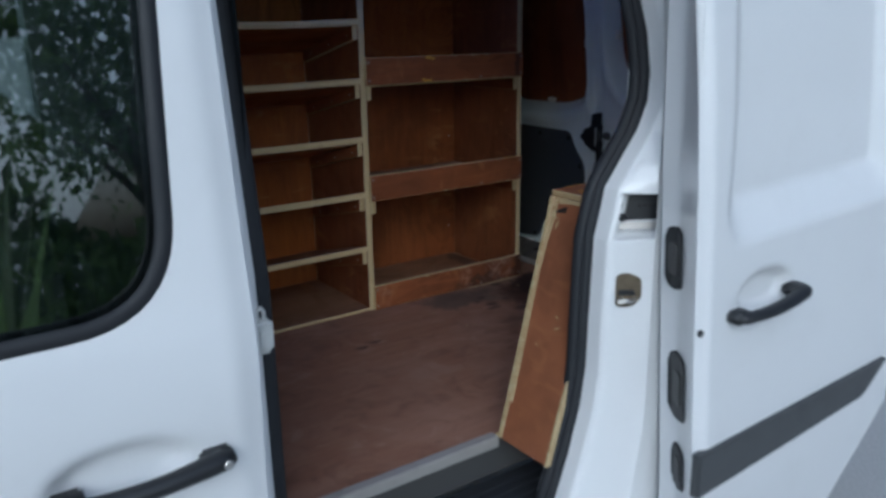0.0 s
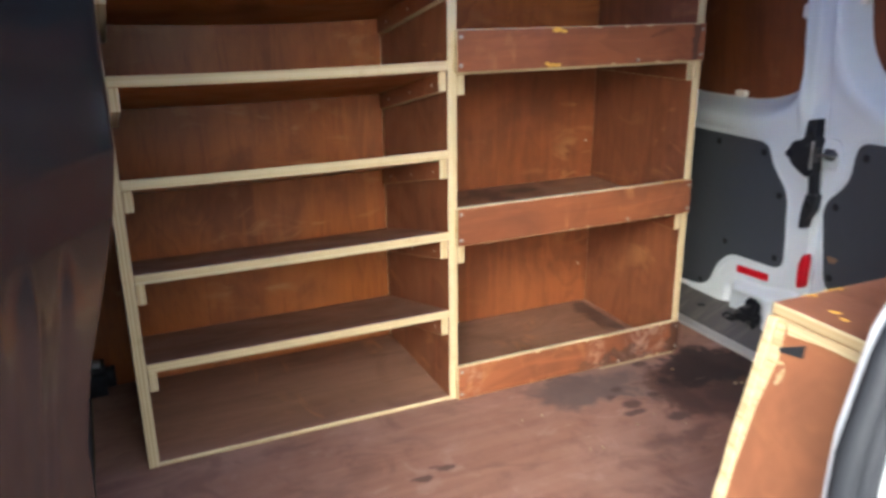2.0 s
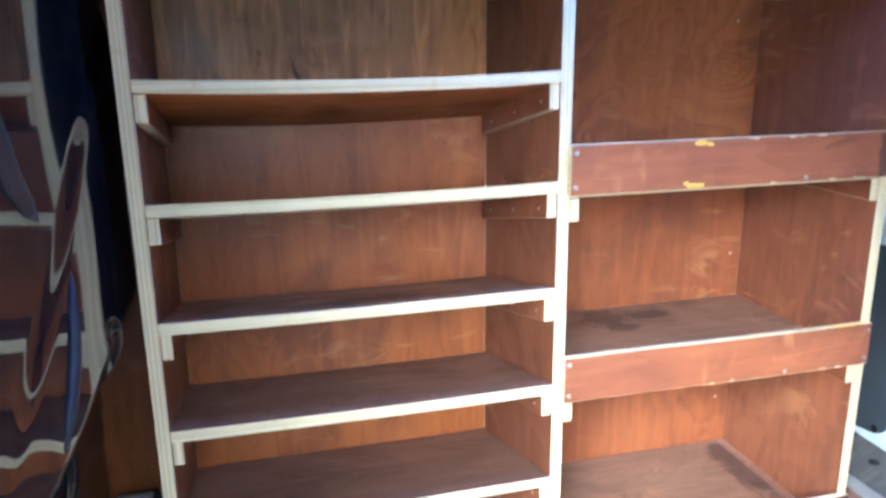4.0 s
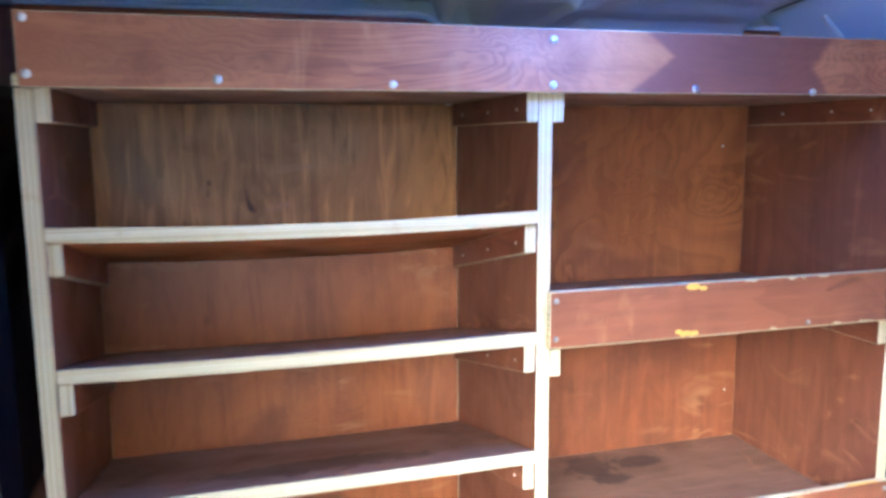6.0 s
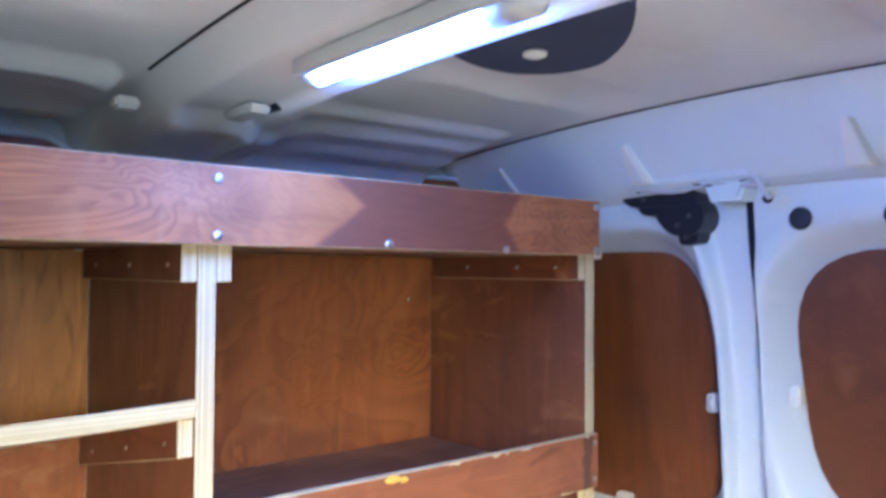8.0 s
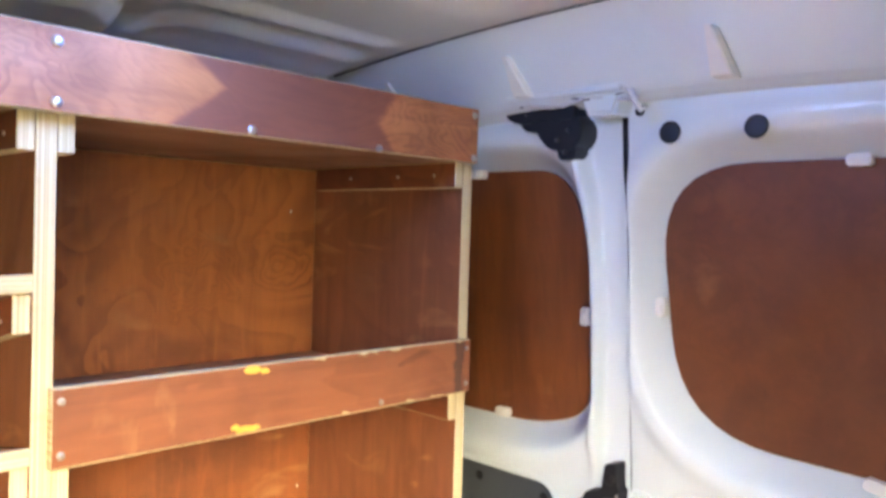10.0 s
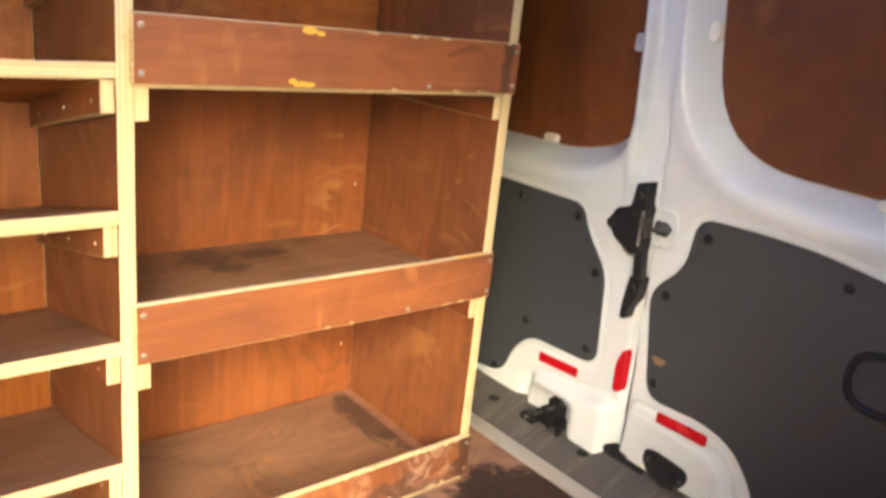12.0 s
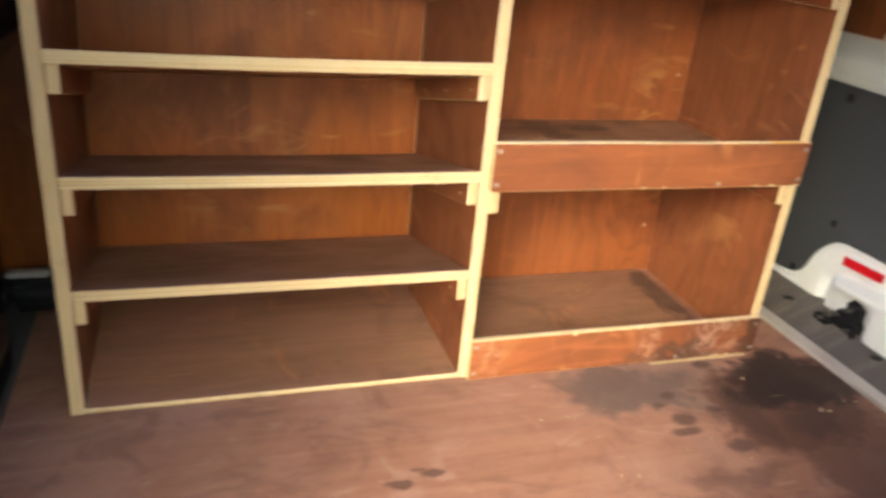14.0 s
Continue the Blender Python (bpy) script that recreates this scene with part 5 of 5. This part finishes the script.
for x, z in ((1.912, 1.083), (1.88, 1.63), (1.905, 0.70)):
    again(SCREW, "nail", (x, BACK - 0.003, z), unit).scale = (0.5, 0.5, 0.5)
chips = bmesh.new()
rng = random.Random(5)
for cx, cy, size in ((1.958, 1.805, 2.4), (1.972, 1.798, 1.6), (2.053, 1.815, 1.8), (2.030, 1.822, 1.3), (1.492, 1.703, 1.8), (1.464, 1.710, 1.5), (1.617, 1.747, 1.1), (1.717, 1.705, 1.2), (1.680, 1.768, 1.2), (1.444, 1.874, 1.6), (1.391, 1.874, 1.2), (1.867, 1.929, 1.5), (1.22, 1.62, 1.0)):
    p = Vector((cx, cy, FLOOR + 0.0008))
    a, l, wd = rng.uniform(0, 6.28), size * rng.uniform(0.003, 0.0045), size * rng.uniform(0.0008, 0.0014)
    u, v = Vector((math.cos(a), math.sin(a), 0)), Vector((-math.sin(a), math.cos(a), 0))
    low = [chips.verts.new(p + q) for q in (u * l, v * wd, -u * l * 0.8, -v * wd * 0.9)]
    top = [chips.verts.new(w.co * 1.0 + Vector((0, 0, 0.0015 + rng.random() * 0.001))) for w in low]
    chips.faces.new(top)
    for i in range(4):
        chips.faces.new((low[i], low[(i + 1) % 4], top[(i + 1) % 4], top[i]))
tagged(part("wood_chips", chips, EDGE_WORN_DIM), "pale wood chips scattered over the load floor", "chips", kind="stuff")

# ---- boxed wheel arch on the door side ----
box = thing("wheel_arch_box", (1.6, 1.04, FLOOR), "sloping plywood box with pale worn edges beside the doorway", "box")


def leaning(name, outline, y0, y1, face, edge, label=""):
    bm = bmesh.new()
    a = [bm.verts.new((x, y0 if not isinstance(y0, tuple) else y0[k], z)) for k, (x, z) in enumerate(outline)]
    b = [bm.verts.new((x, y1 if not isinstance(y1, tuple) else y1[k], z)) for k, (x, z) in enumerate(outline)]
    n = len(a)
    bm.faces.new(a)
    bm.faces.new(b[::-1])
    for k in range(n):
        bm.faces.new((a[k], b[k], b[(k + 1) % n], a[(k + 1) % n]))
    bmesh.ops.recalc_face_normals(bm, faces=bm.faces[:])
    bmesh.ops.bevel(bm, geom=bm.edges[:], offset=0.0015, segments=1, affect="EDGES")
    bm.normal_update()
    big = sorted((f.calc_area() for f in bm.faces), reverse=True)[1] * 0.6
    for f in bm.faces:
        f.material_index = 0 if f.calc_area() > big else 1
    return part(name, bm, (face, edge), box, label)


BOX_Z = [0.573, 0.72, 0.786, 0.851, 0.93, 1.032, 1.08, 1.124]
BOX_Y = [0.930, 0.940, 0.940, 0.952, 0.984, 1.018, 1.022, 1.021]


def end_face(name, outline, lift, thick, face, edge, label=""):
    """A piece lying in the sloping plane of the box's end."""
    bm = plate(outline, lambda u, v, d: (1.098 + 0.379 * (v - 0.573) - lift + d, u, v), thick, 0.001)
    bm.normal_update()
    for f in bm.faces:
        f.material_index = 0 if abs(f.normal.x) > 0.7 else 1
    return part(name, bm, (face, edge), box, label)


curve_z = np.linspace(0.573, 1.124, 24)
curve_y = np.interp(curve_z, BOX_Z, BOX_Y)
end_face("end_panel", [(1.080, 0.573), (1.138, 0.98), (1.1465, 1.124)] + [(float(y), float(z)) for y, z in zip(curve_y[::-1], curve_z[::-1])], 0.0, 0.012, PLY_BOX, EDGE_WORN_DIM, "orange-brown sloping plywood end panel")
strip_z = np.linspace(0.775, 1.122, 20)
strip_y = np.interp(strip_z, BOX_Z, BOX_Y)
end_face("edge_strip", [(float(y), float(z)) for y, z in zip(strip_y, strip_z)] + [(float(y) - 0.008, float(z)) for y, z in zip(strip_y[::-1], strip_z[::-1])], 0.003, 0.016, EDGE_WORN_DIM, EDGE_WORN_DIM, "pale bowed edge strip")
end_face("edge_strip", [(float(y), float(z)) for y, z in zip(curve_y[:9], curve_z[:9])] + [(float(y) - 0.007, float(z)) for y, z in zip(curve_y[8::-1], curve_z[8::-1])], 0.002, 0.014, EDGE_WORN_DIM, EDGE_WORN_DIM)
leaning("side_panel", [(1.300, 1.123), (1.097, 0.573), (2.05, 0.573), (2.05, 1.123)], (1.136, 1.081, 1.120, 1.136), (1.150, 1.095, 1.134, 1.150), PLY_BOX, EDGE_WORN_DIM)
end_face("edge_strip", [(1.090, 0.66), (1.1385, 0.98), (1.1495, 1.1235), (1.126, 1.1235), (1.118, 1.08), (1.121, 1.02), (1.117, 0.95), (1.080, 0.66)], 0.0025, 0.016, EDGE_PALE, EDGE_PALE, "worn pale wood along the corner")
end_face("edge_strip", [(1.1255, 1.1235), (1.022, 1.1235), (1.022, 1.113), (1.07, 1.1145), (1.118, 1.1095)], 0.0025, 0.010, EDGE_PALE, EDGE_PALE, "worn pale wood under the top")
board("top_panel", 1.306, 2.05, 0.986, 1.1505, 1.1245, 1.1385, PLY_BOX, EDGE_PALE, box, "scuffed plywood top with pale edges")
part("carry_slot", plate([(1.136, 1.087), (1.091, 1.107), (1.089, 1.093)], lambda u, v, d: (1.0965 + 0.379 * (v - 0.573) + d, u, v), 0.004), PLASTIC, box, "dark cut-out in the end panel")
for cy, cz, ry, rz, lean in ((1.118, 1.077, 0.012, 0.0022, -0.2), (1.107, 1.064, 0.0035, 0.012, 0.15), (1.135, 1.02, 0.0022, 0.006, 0.3), (1.022, 0.872, 0.006, 0.003, 0.4), (1.012, 0.850, 0.010, 0.0025, -0.5), (1.06, 0.80, 0.003, 0.003, 0.0)):
    mark = [(cy + ry * math.cos(a) * math.cos(lean) - rz * math.sin(a) * math.sin(lean), cz + ry * math.cos(a) * math.sin(lean) + rz * math.sin(a) * math.cos(lean)) for a in (2 * math.pi * k / 12 for k in range(12))]
    end_face("scuff_mark", mark, 0.0006, 0.001, EDGE_WORN_DIM, EDGE_WORN_DIM, "pale scrape")


rng = random.Random(3)
for x, y, l, w, turn in ((1.366, 1.1445, 0.009, 0.0050, 1.35), (1.360, 1.1480, 0.010, 0.0025, 0.0), (1.396, 1.1480, 0.008, 0.0030, 0.0), (1.413, 1.1455, 0.007, 0.0040, 1.7), (1.407, 1.1485, 0.006, 0.0025, 0.1), (1.345, 1.095, 0.012, 0.0040, 1.2), (1.336, 1.075, 0.010, 0.0035, 1.4)):
    smear = []
    for k in range(16):
        a = 2 * math.pi * k / 16
        u, v = 0.9 * l * math.cos(a) * rng.uniform(0.7, 1.15), 0.7 * w * math.sin(a) * rng.uniform(0.5, 1.3)
        smear.append((x + u * math.cos(turn) + v * math.sin(turn), y + (v * math.cos(turn) - u * math.sin(turn)) * 0.6))
    part("paint_smear", plate(smear, lambda u, v, d: (u, v, 1.1392 - d), 0.0009), TAPE, box, "yellow paint smear")

# ---- roof lamp and pad ----
lampo = thing("strip_light", (1.37, 1.77, 1.905), "slim white strip light glowing on the roof beam", "light")
part("housing", join(solid(1.344, 1.396, 1.615, 1.930, 1.896, 1.914, 0.004), solid(1.340, 1.348, 1.615, 1.930, 1.890, 1.910, 0.002)), CAP, lampo)
part("diffuser", tube([(1.370, y, 1.894) for y in (1.655, 1.66, 1.78, 1.91, 1.918)], [0.006, 0.0108, 0.0108, 0.0108, 0.006], 14, flat=0.7, across=(0, 0, 1)), LENS, lampo, "glowing clear lens", True)
part("end_cap", tube([(1.370, y, 1.894) for y in (1.602, 1.61, 1.654)], [0.010, 0.017, 0.017], 14, flat=0.7, across=(0, 0, 1)), CAP, lampo, "", True)
part("end_cap", tube([(1.370, y, 1.894) for y in (1.919, 1.932, 1.938)], [0.015, 0.015, 0.009], 14, flat=0.7, across=(0, 0, 1)), CAP, lampo, "", True)

pad = thing("roof_pad", (1.6, 1.80, 1.945), "dark rounded felt pad clipped under the roof", "pad")
shape = rounded([(1.47, 1.655), (1.53, 1.630), (1.630, 1.712), (1.697, 1.810), (1.668, 1.893), (1.59, 1.908), (1.51, 1.880), (1.47, 1.83)], 0.06)
part("felt", plate(shape, lambda u, v, d: (u, v, 1.938 + d), 0.010, 0.003), FOAM, pad)
part("fastener", tube([(1.587, 1.813, z) for z in (1.932, 1.934, 1.939)], [0.010, 0.014, 0.014], 14), CLIP, pad, "pale push fastener", True)

# ---- things at the foot of the bulkhead ----
bag = thing("tool_pouch", (0.50, 2.43, FLOOR), "small black pouch lying beside the racking", "pouch")
part("pouch_body", solid(0.445, 0.560, 2.385, 2.462, 0.5705, 0.655, 0.022, 4), RUBBER, bag, "", True)
part("pouch_flap", solid(0.452, 0.530, 2.392, 2.43, 0.652, 0.660, 0.003, 2), MILKY, bag, "", True)


# ---- trees and lawn across the yard ----
def tree(x, y, height, seed):
    rng = random.Random(seed)
    t = thing("tree", (x, y, 0), "leafy green tree across the yard", "tree", "trees across the yard")
    limbs = [tube([(x + 0.05 * math.sin(k), y + 0.04 * math.cos(2 * k), height * 0.55 * k / 6) for k in range(7)], [0.22 - 0.022 * k for k in range(7)], 10, across=(1, 0, 0))]
    tips = []
    for k in range(9):
        a, h = rng.uniform(0, 6.28), height * rng.uniform(0.3, 0.55)
        r, up = rng.uniform(0.9, 1.9), rng.uniform(0.8, 2.2)
        p = [(x + r * u * math.cos(a), y + r * u * math.sin(a), h + up * u ** 0.8) for u in (0, 0.35, 0.7, 1)]
        tips.append(p[-1])
        limbs.append(tube(p, [0.08, 0.06, 0.04, 0.015], 6, across=(0.3, 0.2, 1)))
    part("trunk", join(*limbs), BARK, t, "", True)
    V, F = [], []
    for k in range(5200):
        c = rng.choice(tips)
        p = Vector(c) + Vector((rng.gauss(0, 0.62), rng.gauss(0, 0.62), rng.gauss(0.1, 0.5)))
        m = Euler((rng.uniform(0, 6), rng.uniform(0, 6), rng.uniform(0, 6))).to_matrix()
        s = rng.uniform(0.05, 0.11)
        n = len(V)
        V += [tuple(p + m @ Vector(q) * s) for q in ((-0.9, 0, 0), (0, -0.55, 0.1), (1.1, 0, 0), (0, 0.55, 0.1))]
        F.append((n, n + 1, n + 2, n + 3))
    me = bpy.data.meshes.new("crown")
    me.from_pydata(V, [], F)
    me.materials.append(LEAF)
    attach(new("crown", me), t)


for x, y, h, s in ((2.9, -9.9, 5.4, 9), (-8.5, -9.5, 5.6, 1)):
    tree(x, y, h, s)


def hedge(x0, x1, y, height, seed, count=4200, big=1.0, label="ragged green shrubs along the yard"):
    """A ragged run of shrubs made of separate leaves."""
    rng = random.Random(seed)
    V, F = [], []
    while len(F) < count:
        x = rng.uniform(x0, x1)
        top = height * (0.72 + 0.28 * math.sin(1.7 * x + 1.0) * math.sin(0.6 * x))
        z = top * rng.random() ** 0.7
        p = Vector((x, y + rng.gauss(0, 0.32 * big), z))
        m = Euler((rng.uniform(0, 6), rng.uniform(0, 6), rng.uniform(0, 6))).to_matrix()
        s = rng.uniform(0.03, 0.075) * big
        n = len(V)
        V += [tuple(p + m @ Vector(q) * s) for q in ((-0.9, 0, 0), (0, -0.5, 0.1), (1.2, 0, 0), (0, 0.5, 0.1))]
        F.append((n, n + 1, n + 2, n + 3))
    me = bpy.data.meshes.new("shrubs")
    me.from_pydata(V, [], F)
    me.materials.append(LEAF)
    tagged(new("shrubs", me), label, "shrubs", kind="stuff")



def blade_plant(x, y, size, seed):
    """A clump of long pointed arching leaves."""
    rng = random.Random(seed)
    p = thing("plant", (x, y, 0), "spiky plant with long pale green leaves by the yard", "plant")
    for k in range(16):
        a, lean, l = k * 2.4 + rng.uniform(-0.2, 0.2), rng.uniform(0.15, 0.95), size * rng.uniform(0.75, 1.0)
        if k < 3:
            a, lean, l = (0.05, 1.1, 5.9)[k], (0.17, 0.10, 0.12)[k], size * (1.0, 0.96, 0.9)[k]
        bm = bmesh.new()
        rows = []
        for i in range(8):
            u = i / 7
            out, up = l * u * math.sin(lean) * (1 + 0.3 * u), l * (u * math.cos(lean) - 0.18 * u * u * lean)
            wd = 0.062 * size * (1 - u) ** 0.7 * (0.55 + 1.2 * u * (1 - u)) + 0.002
            c = Vector((x + out * math.cos(a), y + out * math.sin(a), up + 0.02))
            sd2 = Vector((-math.sin(a), math.cos(a), 0)) * wd
            rows.append((bm.verts.new(c - sd2), bm.verts.new(c + Vector((0, 0, -0.25 * wd))), bm.verts.new(c + sd2)))
        for q, r in zip(rows, rows[1:]):
            bm.faces.new((q[0], q[1], r[1], r[0]))
            bm.faces.new((q[1], q[2], r[2], r[1]))
        part("leaf", bm, BLADE, p, "", True)


blade_plant(0.22, -2.7, 2.0, 4)
hedge(-2.5, 4.5, -5.2, 1.75, 11)
# added out of view: holds back low sky light, fills the window reflection
hedge(-3.0, 9.0, -9.4, 2.9, 12, 5400, 2.6, "tall green hedge added to cut low light from the sky")
lawn = sheet(np.linspace(-24, 16, 40), np.linspace(-24, -8.2, 16), lambda U, V: (U, V, 0.06 + 0.02 * np.sin(3 * U) * np.cos(2 * V) - 0.05 * (V > -8.3)))
tagged(part("lawn", lawn, GRASS), "strip of green grass beyond the yard", "grass", kind="stuff")
